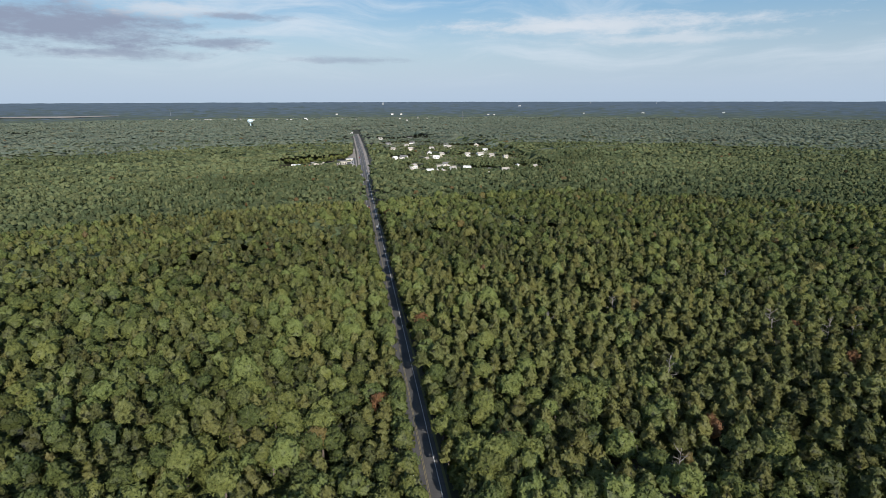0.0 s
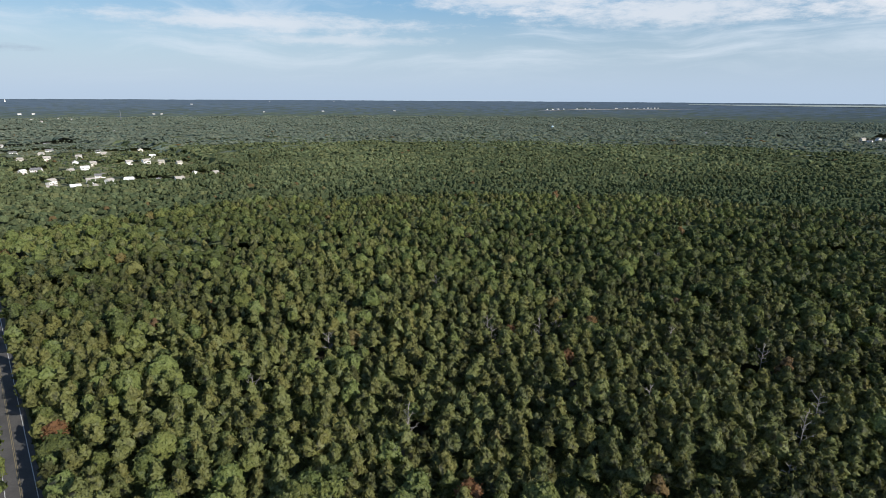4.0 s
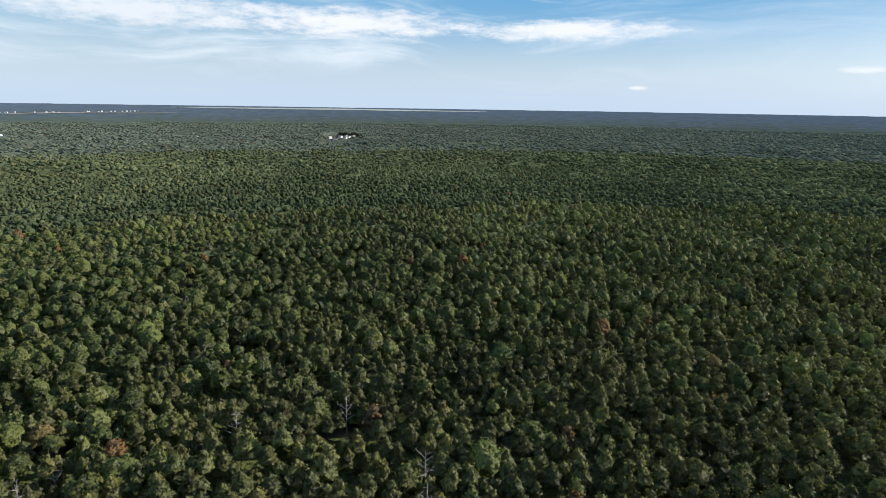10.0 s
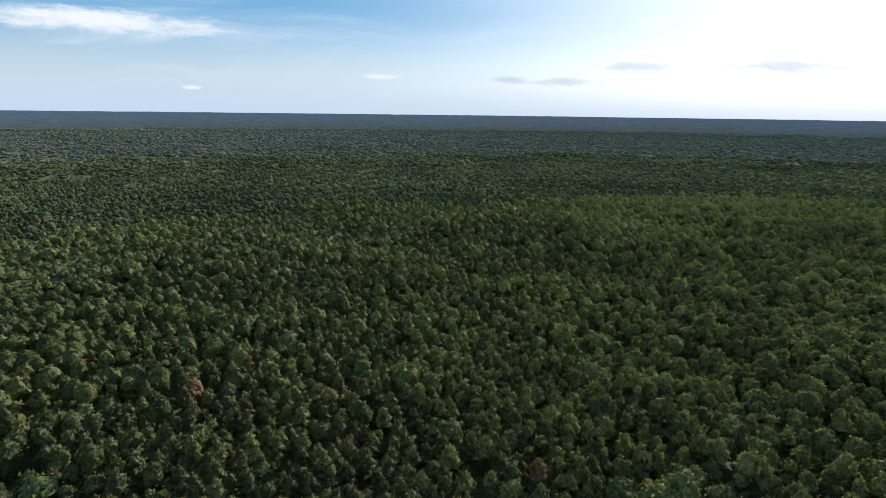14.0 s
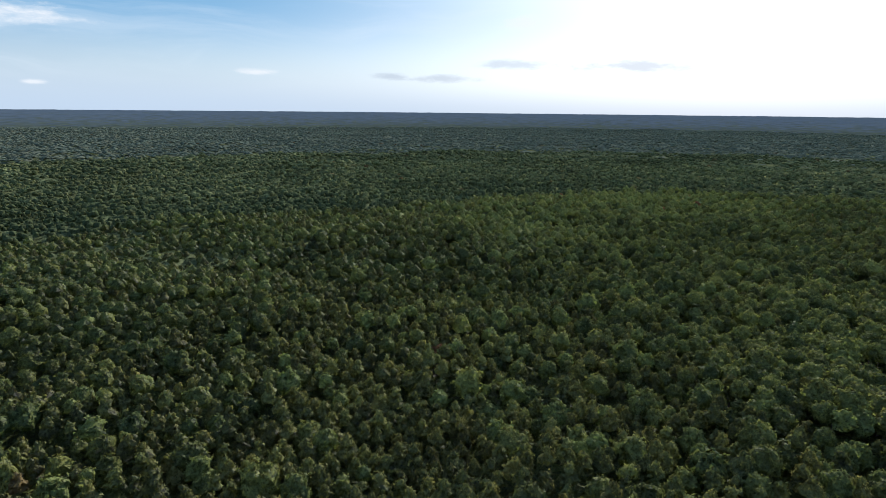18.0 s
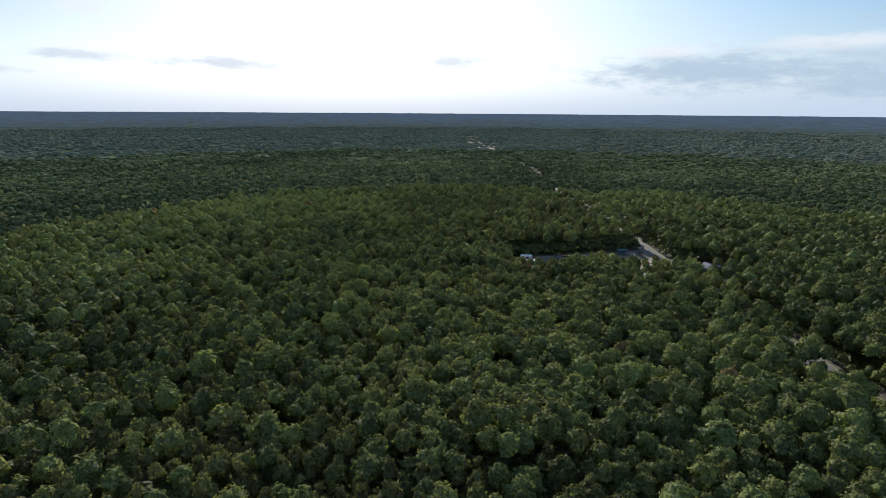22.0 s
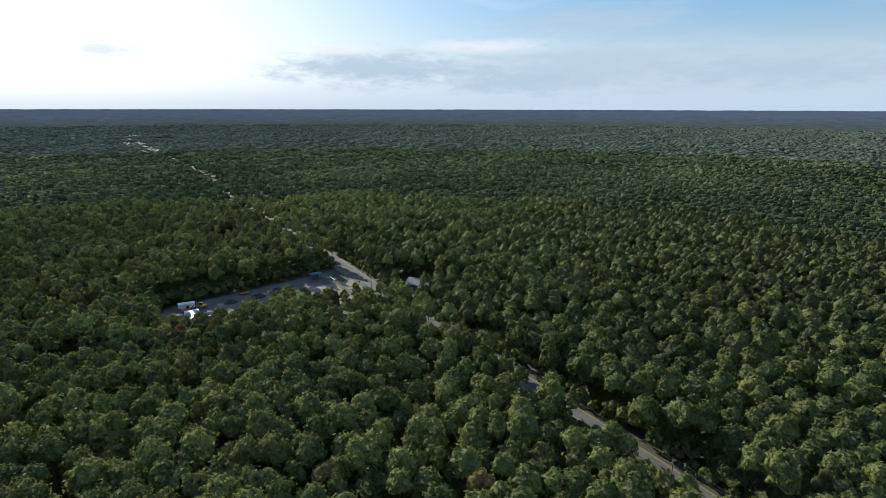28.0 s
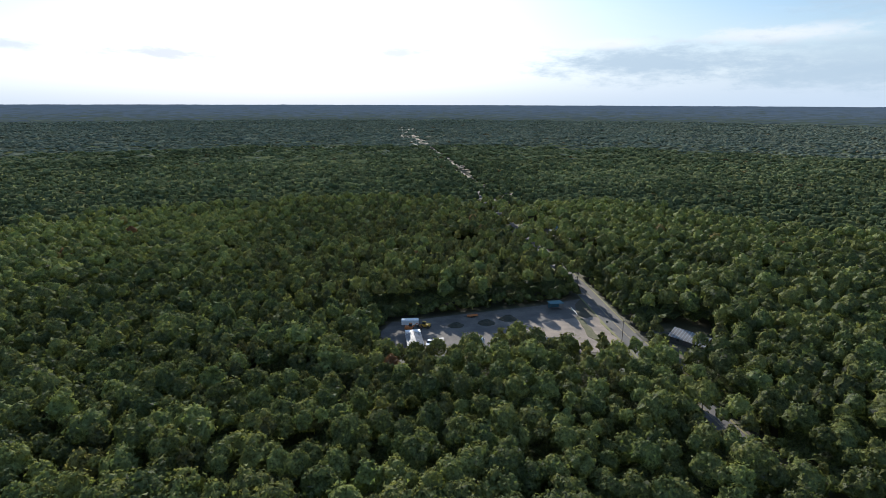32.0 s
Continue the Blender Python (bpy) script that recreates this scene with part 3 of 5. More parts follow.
def crown_size(x, y, kind):
    n = len(x)
    radius = np.where(kind == 0, rng.normal(3.6, 0.85, n), rng.normal(2.75, 0.45, n))
    radius = np.where((y < -150) & (kind == 0), radius * 1.08, radius)
    return np.clip(radius, 1.7, 6.4)


def packed(reach, step=3.1):
    """Places of trees whose crowns just touch: big crowns first, small ones in the gaps."""
    n = int(2 * reach / step)
    gx, gy = np.meshgrid(np.arange(n), np.arange(n))
    x = PLAN_X - reach + (gx + rng.uniform(-0.5, 0.5, (n, n))) * step
    y = PLAN_Y - reach + (gy + rng.uniform(-0.5, 0.5, (n, n))) * step
    kind = (rng.random((n, n)) > oak_share(x, y)).astype(int)
    radius = crown_size(x.ravel(), y.ravel(), kind.ravel()).reshape(n, n)
    order = rng.random((n, n)) - 0.12 * radius
    shifts = [(i, j) for i in range(-3, 4) for j in range(-3, 4) if (i, j) != (0, 0)]
    free, kept = np.hypot(x - PLAN_X, y - PLAN_Y) < reach, np.zeros((n, n), bool)
    for turn in range(5):
        best = free.copy()
        for sh in shifts:
            near_by = np.hypot(x - np.roll(x, sh, (0, 1)), y - np.roll(y, sh, (0, 1))) < 0.60 * (radius + np.roll(radius, sh, (0, 1)))
            best &= ~(near_by & np.roll(free, sh, (0, 1)) & (np.roll(order, sh, (0, 1)) < order))
        kept |= best
        free &= ~best
        for sh in shifts:
            near_by = np.hypot(x - np.roll(x, sh, (0, 1)), y - np.roll(y, sh, (0, 1))) < 0.60 * (radius + np.roll(radius, sh, (0, 1)))
            free &= ~(near_by & np.roll(best, sh, (0, 1)))
    return x[kept], y[kept], kind[kept], radius[kept]


def dress(x, y, kind, radius, rough=1.0, shade=0.0):
    """Heights and tints of trees, stand by stand; some heights are fitted to the camera's view."""
    n = len(x)
    height = rng.normal(13.4, 1.35 * rough, n) + 0.45 * (radius - 3.4) + 2.0 * wave(x, y, 0.035, 5) + 1.2 * wave(x, y, 0.09, 6)
    height += np.where((y < -150) & (y > -900), 1.2, 0.0)
    height = np.clip(height, 7.5, 19.5)
    height = np.where(inside(VILLAGE, x, y), height * 0.55, height)
    radius = np.where(inside(VILLAGE, x, y), np.minimum(radius, 3.4), radius)
    height = np.where((y > -203) & (y < -157) & (x > 0) & (x < 17), height * 0.74, height)
    height = np.where((y > -324) & (y < -222) & (x > -4) & (x < 24), np.clip(height + 1.5, 13.5, 18), height)
    height = np.where((y > -700) & (y < -425) & (x - road_x(y) > 0) & (x - road_x(y) < 15), np.clip(height + 3.5, 15.5, 20), height)
    height = np.where(inside(LOT, x, y), height * 0.28, height)
    height = np.where((y < -376) & (y > -430) & (x > -3) & (x < 100), np.clip(height * 1.25, 14.5, 20), height)
    height = np.where((y > -345) & (y < -290) & (x > -8) & (x < 100), np.clip(height + 0.6, 12.0, np.where(x < 24, 16.6, np.where(x < 64, 15.6, 13.2))), height)
    height = np.where((x > 1190) & (x < 1690) & (np.abs(y - 385 - 0.22 * (x - 1600)) < 48), height * 0.45, height)
    height = np.where((x > 42) & (x < 81) & (y > -308) & (y < -284), np.clip(height + 6, 16.5, 20.5), height)
    # trees west of the road get shade painted in as a lower tint
    tint = rng.normal(0.42, 0.28, n) + 0.24 * wave(x, y, 0.02, 8) + 0.025 * (height - 13.5) + shade - np.where((x < -2) & (y < -100) & (y > -440), 0.3, 0.0)
    # side-light shade on the eastern crowns, put into the tint
    tint = tint - np.where((x > 230) & (y > -300) & (y < 330), np.clip((x - 230) / 400, 0, 0.26), 0.0)
    # northern trees: lighter tint to the west, darker to the east
    tint = tint + np.where(y > 60, np.clip((60 - x) / 220, -0.12, 0.08), 0.0)
    for cx, cy, r in BRIGHT:
        tint = tint + 0.3 * (np.hypot(x - cx, y - cy) < r)
    tint = np.clip(tint, 0, 1)
    tint = np.where((rng.random(n) < 0.008) & ((y > -60) | (y < -430)), 1.3 + rng.random(n) * 0.3, tint)
    return x, y, height, radius, tint, kind


def stand(step, reach, lo, hi, size=1.0, unseen=False, shade=0.0, rough=1.0):
    """An even spread of trees for the woods some way off."""
    n = int(2 * reach / step)
    gx, gy = np.meshgrid(np.arange(n), np.arange(n))
    gx = gx + 0.5 * (gy % 2)
    x = PLAN_X - reach + (gx.ravel() + rng.uniform(-0.5, 0.5, n * n)) * step
    y = PLAN_Y - reach + (gy.ravel() + rng.uniform(-0.5, 0.5, n * n)) * step
    d, away = zone(x, y)
    ok = (d >= lo) & (d < hi) & (away == unseen)
    x, y = x[ok], y[ok]
    ok = free_of_clearings(x, y)
    x, y = x[ok], y[ok]
    ok = ~inside(VILLAGE, x, y) | (rng.random(len(x)) < 0.85)
    x, y = x[ok], y[ok]
    kind = (rng.random(len(x)) > oak_share(x, y)).astype(int)
    return dress(x, y, kind, crown_size(x, y, kind) * size, rough, shade)


def parted(trees, *bounds):
    """The trees of the packed wood, ring by ring outwards; last those that the flight turns its back on."""
    d, away = zone(trees[0], trees[1])
    rings = [(d >= lo) & (d < hi) & ~away for lo, hi in zip(bounds[:-1], bounds[1:])]
    return [[v[ok] for v in trees] for ok in rings + [(d < 60) & away]]


def trunk_mesh(height, r, seed, limbs=5):
    bm = bmesh.new()
    k = np.random.default_rng(seed)
    lean = (k.uniform(-.3, .3), k.uniform(-.3, .3))
    mid = (lean[0], lean[1], height * 0.45)
    top = (lean[0] * 1.8, lean[1] * 1.8, height * 0.86)
    rod(bm, (0, 0, -0.2), mid, r, r * 0.75)
    rod(bm, mid, top, r * 0.75, r * 0.25)
    for i in range(limbs):
        a, f = i * 2.4 + k.uniform(-.4, .4), k.uniform(0.45, 0.75)
        z = height * f
        b = (lean[0] * 2 * f, lean[1] * 2 * f, z)
        rod(bm, b, (b[0] + 1.9 * math.cos(a), b[1] + 1.9 * math.sin(a), z + k.uniform(0.8, 1.8)), r * 0.4, r * 0.12, 5)
    me = bpy.data.meshes.new("trunk")
    bm.to_mesh(me)
    bm.free()
    return me


def tree_model(kind, seed, height, radius, tint, name, label, category):
    """One whole tree as a thing: trunk with limbs, and a crown of leaf clumps."""
    tpl, nrm = crown_template("oak" if kind == 0 else "pine", 16, 8, 330, seed, 0.105)
    deep = min(height * 0.62, radius * (1.5 if kind == 0 else 2.0)) / 1.45
    pts = tpl * np.array((radius, radius, deep)) + np.array((0, 0, height - 1.45 * deep))
    ob = tagged(new(name), label, category, "forest trees")
    me = trunk_mesh(height, 0.16 + 0.01 * height, seed)
    me.materials.append(BARK)
    tr = new("trunk", me)
    tr.parent = ob
    cr = new("crown", tri_mesh("crown", pts, nrm, np.full(len(pts), tint), np.zeros(len(pts)), [OAK if kind == 0 else PINE]))
    cr.parent = ob
    return ob


px, py, pk, pr = packed(925)
ok = free_of_clearings(px, py) & (~inside(VILLAGE, px, py) | (rng.random(len(px)) < 0.8))
near, following, middle, beyond, inner = parted(dress(px[ok], py[ok], pk[ok], pr[ok]), -400, -45, 45, 240, 560)
beyond[2] = 13.8 + 0.6 * (beyond[2] - 13.8)
# tints lightened outwards to blend into the far leaves' painted haze
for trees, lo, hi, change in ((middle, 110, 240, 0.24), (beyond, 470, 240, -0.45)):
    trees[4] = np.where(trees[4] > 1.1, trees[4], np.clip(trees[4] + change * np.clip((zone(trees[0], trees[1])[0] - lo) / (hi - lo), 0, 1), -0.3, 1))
STRETCHES = [(-55, 55, 92, 135), (40, 150, -262, -205), (96, 160, -205, -150)]
hero = np.zeros(len(near[0]), bool)
for x0, x1, y0, y1 in STRETCHES:
    hero |= (near[0] > x0) & (near[0] < x1) & (near[1] > y0) & (near[1] < y1)
hero &= near[4] < 1.1
first = np.nonzero(hero)[0]
first = first[rng.permutation(len(first))][:270]
hero[:] = False
hero[first] = True
models = {}
for kind in (0, 1):
    for i in range(7):
        word = ("pale green", "mid green", "deep green")[i % 3]
        models[kind, i] = (tree_model(kind, 700 + 20 * kind + i, 13.0, 3.8 if kind == 0 else 2.9, (0.75, 0.45, 0.2)[i % 3],
                                      "oak_tree" if kind == 0 else "pine_tree",
                                      ("%s broad-crowned oak tree in the forest" if kind == 0 else "%s tufted pitch pine tree in the forest") % word, "tree"), [])
for j in first:
    models[int(near[5][j]), int(rng.integers(0, 7))][1].append(j)
for (kind, i), (ob, places) in models.items():
    for n, j in enumerate(places):
        size = float(near[2][j]) / 13.0
        m = pose(float(near[0][j]), float(near[1][j]), 0, 0, 0, float(rng.uniform(0, 360))) @ Matrix.Diagonal((size, size, size, 1))
        if n == 0:
            ob.matrix_world = m
        else:
            twin = copy_thing(ob, pose(0, 0, 0))
            twin.matrix_basis = m
autumn_model = [tree_model(0, 760 + i, 12.5, 3.4, (1.6, 1.42, 1.5)[i], "autumn_oak_tree", "rusty orange autumn oak tree among green trees", "tree") for i in range(3)]
for n, (x, y) in enumerate(AUTUMN):
    m = pose(x, y, 0, 0, 0, 40 * n)
    if n < 3:
        autumn_model[n].matrix_world = m
    else:
        copy_thing(autumn_model[n % 3], m)


def dead_tree(seed, height):
    ob = tagged(new("dead_tree"), "bare bleached dead tree with grey branches", "dead tree", "dead trees")
    k = np.random.default_rng(seed)
    bm = bmesh.new()
    top = (k.uniform(-.5, .5), k.uniform(-.5, .5), height)
    rod(bm, (0, 0, -0.2), top, 0.24, 0.06)
    part("trunk", bm, DEADWOOD, ob)
    for i in range(9):
        f = 0.42 + 0.06 * i
        a, ln = i * 2.4 + k.uniform(-.5, .5), k.uniform(1.6, 3.4) * (1.25 - 0.6 * f)
        b = Vector(top) * f
        e = b + Vector((ln * math.cos(a), ln * math.sin(a), ln * k.uniform(0.3, 0.9)))
        bm = bmesh.new()
        rod(bm, b, e, 0.11, 0.05, 5)
        for s in (0.45, 0.7, 0.9):
            p = b.lerp(e, s)
            rod(bm, p, p + Vector((k.uniform(-1, 1), k.uniform(-1, 1), k.uniform(0.2, 1.0))) * 1.1, 0.05, 0.02, 4)
        part("branch", bm, DEADWOOD, ob)
    return ob


dead_models = [dead_tree(800 + i, 12.5 + i) for i in range(3)]
for n, (x, y) in enumerate(DEAD):
    m = pose(x, y, 0, 0, 0, 67 * n)
    if n < 3:
        dead_models[n].matrix_world = m
    else:
        copy_thing(dead_models[n % 3], m)

near_sets = [[crown_template("oak", 11, 5, 210, 100 + i, 0.115) for i in range(14)], [crown_template("pine", 9, 6, 180, 200 + i, 0.12) for i in range(14)]]
next_sets = [[crown_template("oak", 9, 4, 66, 140 + i, 0.16) for i in range(14)], [crown_template("pine", 7, 5, 60, 240 + i, 0.17) for i in range(14)]]
mid_sets = [[crown_template("oak", 8, 3, 30, 300 + i, 0.18) for i in range(12)], [crown_template("pine", 6, 4, 26, 400 + i, 0.18) for i in range(12)]]
far_sets = [[crown_template("oak", 5, 2, 3, 500 + i, 0.3) for i in range(14)], [crown_template("pine", 5, 2, 2, 600 + i, 0.3) for i in range(14)]]
dim_sets = [[crown_template("oak", 4, 2, 0, 520 + i) for i in range(8)], [crown_template("pine", 4, 2, 0, 620 + i) for i in range(8)]]
dot_sets = [[crown_template("oak", 5, 1, 0, 560 + i) for i in range(8)], [crown_template("pine", 4, 1, 0, 660 + i) for i in range(8)]]
rest = [v[~hero] for v in near]
# low trees and bushes that close the forest's edge along the road and round the yard
ex, ey = [], []
for y in np.arange(-430, 420, 3.2):
    for s in (-1, 1):
        ex.append(float(road_x(y)) + s * rng.uniform(5.9, 7.6))
        ey.append(y + rng.uniform(-1, 1))
for a, b in zip(YARD[:5], YARD[1:6]):
    for f in np.arange(0, 1, 1.9 / np.hypot(*(b - a))):
        p = a + (b - a) * f + np.array((rng.uniform(-1, 1), -rng.uniform(1.0, 3.4)))
        ex.append(p[0])
        ey.append(p[1])
for a, b in zip(LOT[4:7], LOT[5:8]):
    for f in np.arange(0, 1, 2.2 / np.hypot(*(b - a))):
        p = a + (b - a) * f + np.array((rng.uniform(-2, 0), rng.uniform(1.5, 5.0)))
        ex.append(p[0])
        ey.append(p[1])
ex, ey = np.array(ex), np.array(ey)
ok = free_of_clearings(ex, ey)
ex, ey = ex[ok], ey[ok]
n = len(ex)
tall = (ex < road_x(ey)) & (ey > 60) & (ey < 640)
edge = (np.where(tall, np.where(ey < 240, ex + 1.7, ex + 0.9), ex), ey, np.where(tall, rng.uniform(10.5, 14.0, n), np.where(ey > 640, rng.uniform(6.0, 11.0, n), rng.uniform(3.5, 8.0, n))), np.where(tall, rng.uniform(2.6, 3.6, n), np.where(ey > 640, rng.uniform(2.6, 3.8, n), rng.uniform(1.5, 2.6, n))), np.clip(rng.normal(0.45, 0.25, n), 0, 1), (rng.random(n) > 0.8).astype(int))
for nm, trees, sets, mats, flat in (
        ("forest_near", rest, near_sets, [OAK, PINE], 1.0),
        ("forest_edge", edge, next_sets, [OAK, PINE], 1.0),
        ("forest_next", following, next_sets, [OAK, PINE], 1.0),
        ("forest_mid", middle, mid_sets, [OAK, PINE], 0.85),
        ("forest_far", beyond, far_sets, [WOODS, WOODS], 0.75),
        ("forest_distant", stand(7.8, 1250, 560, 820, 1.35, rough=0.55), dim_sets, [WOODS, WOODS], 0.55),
        ("forest_remote", stand(11.5, 2650, 820, 2250, 2.0, rough=0.5), dot_sets, [WOODS_HAZED, WOODS_HAZED], 0.42),
        ("forest_inner", inner, mid_sets, [OAK, PINE], 1.0),
        ("forest_west", stand(7.4, 700, 60, 300, 1.35, True), far_sets, [WOODS, WOODS], 0.8),
        ("forest_behind", stand(14, 2100, 300, 2000, 2.3, True), dot_sets, [WOODS_HAZED, WOODS_HAZED], 0.5)):
    me = tri_mesh(nm, *grow(*trees, sets, flat), mats)
    tagged(new(nm, me), "dense mixed forest of green oaks and pitch pines", "forest", kind="stuff")


def undergrowth():
    """Shrubs and young trees that fill the gaps between the trunks."""
    step, reach = 3.4, 560
    n = int(2 * reach / step)
    gx, gy = np.meshgrid(np.arange(n), np.arange(n))
    x = PLAN_X - reach + (gx + rng.uniform(-0.4, 0.4, gx.shape)) * step
    y = PLAN_Y - reach + (gy + rng.uniform(-0.4, 0.4, gx.shape)) * step
    z = rng.uniform(1.5, 6.0, gx.shape)
    fx, fy = x.ravel(), y.ravel()
    d, away = zone(fx, fy)
    ok = (free_of_clearings(fx, fy) & (d < 150) & (~away | (np.hypot(fx - PLAN_X, fy - PLAN_Y) < 330))).reshape(n, n)
    idx = np.arange(n * n).reshape(n, n)
    quad = ok[:-1, :-1] & ok[1:, :-1] & ok[:-1, 1:] & ok[1:, 1:]
    a, b, c, d = idx[:-1, :-1][quad], idx[:-1, 1:][quad], idx[1:, 1:][quad], idx[1:, :-1][quad]
    P = np.stack([fx, fy, z.ravel()], 1)
    pts = np.concatenate([P[np.stack([a, b, c], 1)], P[np.stack([a, c, d], 1)]])
    up = np.tile((0.0, 0.0, 1.0), (len(pts), 3, 1)) + rng.normal(0, 0.3, (len(pts), 3, 3))
    me = tri_mesh("undergrowth", pts, up / np.linalg.norm(up, axis=-1, keepdims=True), rng.uniform(0.0, 0.4, len(pts)), np.zeros(len(pts)), [OAK])
    tagged(new("undergrowth", me), "low green shrubs filling gaps between the trees", "undergrowth", kind="stuff")


undergrowth()


def understorey():
    """Lower trees that close the woods beneath the tallest crowns, some way off."""
    rings, seg = [], 420
    r = 230.0
    while r < 2330:
        rings.append(r)
        r += 6 + 0.011 * r
    m = len(rings)
    a = 2 * math.pi * (np.arange(seg)[None, :] + 0.5 * (np.arange(m)[:, None] % 2)) / seg
    rr = np.array(rings)[:, None]
    x, y = PLAN_X + rr * np.sin(a), PLAN_Y + rr * np.cos(a)
    x, y = x + rng.normal(0, 1.5, x.shape), y + rng.normal(0, 1.5, y.shape)
    z = lift(x, y) + np.interp(rr, [450, 800], [9.6, 11.2]) + rng.normal(0, 0.9, x.shape) + 1.6 * wave(x, y, 0.035, 5)
    fx, fy = x.ravel(), y.ravel()
    ok = free_of_clearings(fx, fy) & (np.abs(fx - road_x(fy)) > 9)
    z = np.where(inside(VILLAGE, fx, fy).reshape(z.shape), 0.4 * z, z)
    low = (x > 1190) & (x < 1690) & (np.abs(y - 385 - 0.22 * (x - 1600)) < 55)
    z = np.where(low, 0.35 * z, z)
    for cx, cy in HOUSES + FAR_HOUSES + [p[:2] for p in OPEN]:
        ok &= np.hypot(fx - cx, fy - cy) > 20
    side = np.where((fy > -1720) & (fy < 1560), np.sign(fx - road_x(fy)), 0).reshape(m, seg)
    d, away = zone(fx, fy)
    ok &= (d > 120) & ~away
    ok = ok.reshape(m, seg)
    idx = np.arange(m * seg).reshape(m, seg)
    nxt, nok = np.roll(idx, -1, 1), np.roll(ok, -1, 1)
    quad = ok[:-1] & ok[1:] & nok[:-1] & nok[1:]
    across = np.roll(side, -1, 1)
    quad &= (side[:-1] == side[1:]) & (side[:-1] == across[:-1]) & (side[:-1] == across[1:])
    a, b, c, e = idx[:-1][quad], nxt[:-1][quad], nxt[1:][quad], idx[1:][quad]
    P = np.stack([fx, fy, z.ravel()], 1)
    pts = np.concatenate([P[np.stack([a, b, c], 1)], P[np.stack([a, c, e], 1)]])
    up = np.tile((0.0, 0.0, 1.0), (len(pts), 3, 1)) + rng.normal(0, 0.4, (len(pts), 3, 3))
    # haze in the colour: farther triangles mostly take the paler leaf material
    me = tri_mesh("understorey", pts, up / np.linalg.norm(up, axis=-1, keepdims=True), rng.uniform(0.0, 0.6, len(pts)), np.clip(((np.hypot(pts[:, 0, 0] - PLAN_X, pts[:, 0, 1] - PLAN_Y) - 900) / 500 + rng.random(len(pts))) // 1, 0, 1), [WOODS, WOODS_HAZED])
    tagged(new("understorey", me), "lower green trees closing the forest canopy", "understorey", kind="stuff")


understorey()


def canopy_sheet(name, rings, seg, mats, tint):
    verts, faces = [], []
    for i, r in enumerate(rings):
        a = 2 * math.pi * (np.arange(seg) + 0.5 * (i % 2)) / seg
        x, y = PLAN_X + r * np.sin(a), PLAN_Y + r * np.cos(a)
        z = lift(x, y) + 10.5 + rng.normal(0, 0.9 if r < 2800 else 0.5, seg) + (1.5 if r < 2800 else 0.5) * wave(x, y, 0.01, 9)
        verts += list(zip(x.tolist(), y.tolist(), z.tolist()))
    for i in range(len(rings) - 1):
        for k in range(seg):
            a, b = i * seg + k, i * seg + (k + 1) % seg
            faces.append((a, b, b + seg, a + seg))
    ob = mesh_object(name, verts, faces, mats)
    # painted haze: outer faces take bluer leaf colours, with ragged borders
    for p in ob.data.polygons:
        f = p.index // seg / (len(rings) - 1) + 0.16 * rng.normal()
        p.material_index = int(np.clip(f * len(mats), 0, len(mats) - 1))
    at = ob.data.attributes.new("tint", "FLOAT", "POINT")
    at.data.foreach_set("value", rng.uniform(*tint, len(verts)).astype(np.float32))
    return ob


tagged(canopy_sheet("far_woods", np.concatenate([np.geomspace(2230, 3000, 56), np.linspace(3030, RIM, 60)]), 720, [HAZE_PALE_SHEET, HAZE_BLUE_SHEET, HAZY_WOODS, HAZE_WOODS, HAZE_WOODS], (0.0, 0.7)),
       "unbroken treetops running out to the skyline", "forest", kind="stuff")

# ---- village ----
def house(w, d, h, wall_mat, roof_mat, label):
    """A gabled house, ridge along x, front towards -y."""
    ob = thing("house", label, "house", "village houses")
    rise, eave = d * 0.32, 0.4
    bm = bmesh.new()
    prism(bm, [(-d / 2, 0), (d / 2, 0), (d / 2, h), (0, h + rise), (-d / 2, h)], "x", -w / 2, w / 2)
    part("wall", bm, wall_mat, ob)
    bm = bmesh.new()
    for s in (-1, 1):
        k = 0.12
        prism(bm, [(s * (d / 2 + eave), h - eave * 0.64 + 0.02), (0, h + rise + 0.02), (0, h + rise + 0.02 + k * 1.2), (s * (d / 2 + eave), h - eave * 0.64 + 0.02 + k)], "x", -w / 2 - 0.3, w / 2 + 0.3)
    roof = part("roof", bm, roof_mat, ob)
    bm = bmesh.new()
    box(bm, w * 0.2, w * 0.2 + 0.8, 0.6, 1.3, h + rise * 0.4, h + rise + 0.9)
    part("chimney", bm, SHINGLE, roof)
    bm = bmesh.new()
    box(bm, -0.5, 0.5, -d / 2 - 0.06, -d / 2 + 0.05, 0.1, 2.15)
    part("door", bm, DOOR, ob)
    floors = [1.2] if h < 4 else [1.2, 3.9]
    for z in floors:
        for fx in (-0.36, -0.18, 0.18, 0.36):
            x = fx * w
            bm = bmesh.new()
            box(bm, x - 0.6, x + 0.6, -d / 2 - 0.05, -d / 2 + 0.05, z, z + 1.4)
            win = part("window", bm, TRIM, ob)
            bm = bmesh.new()
            box(bm, x - 0.48, x + 0.48, -d / 2 - 0.07, -d / 2 - 0.03, z + 0.12, z + 1.28)
            part("pane", bm, PANE, win)
    return ob


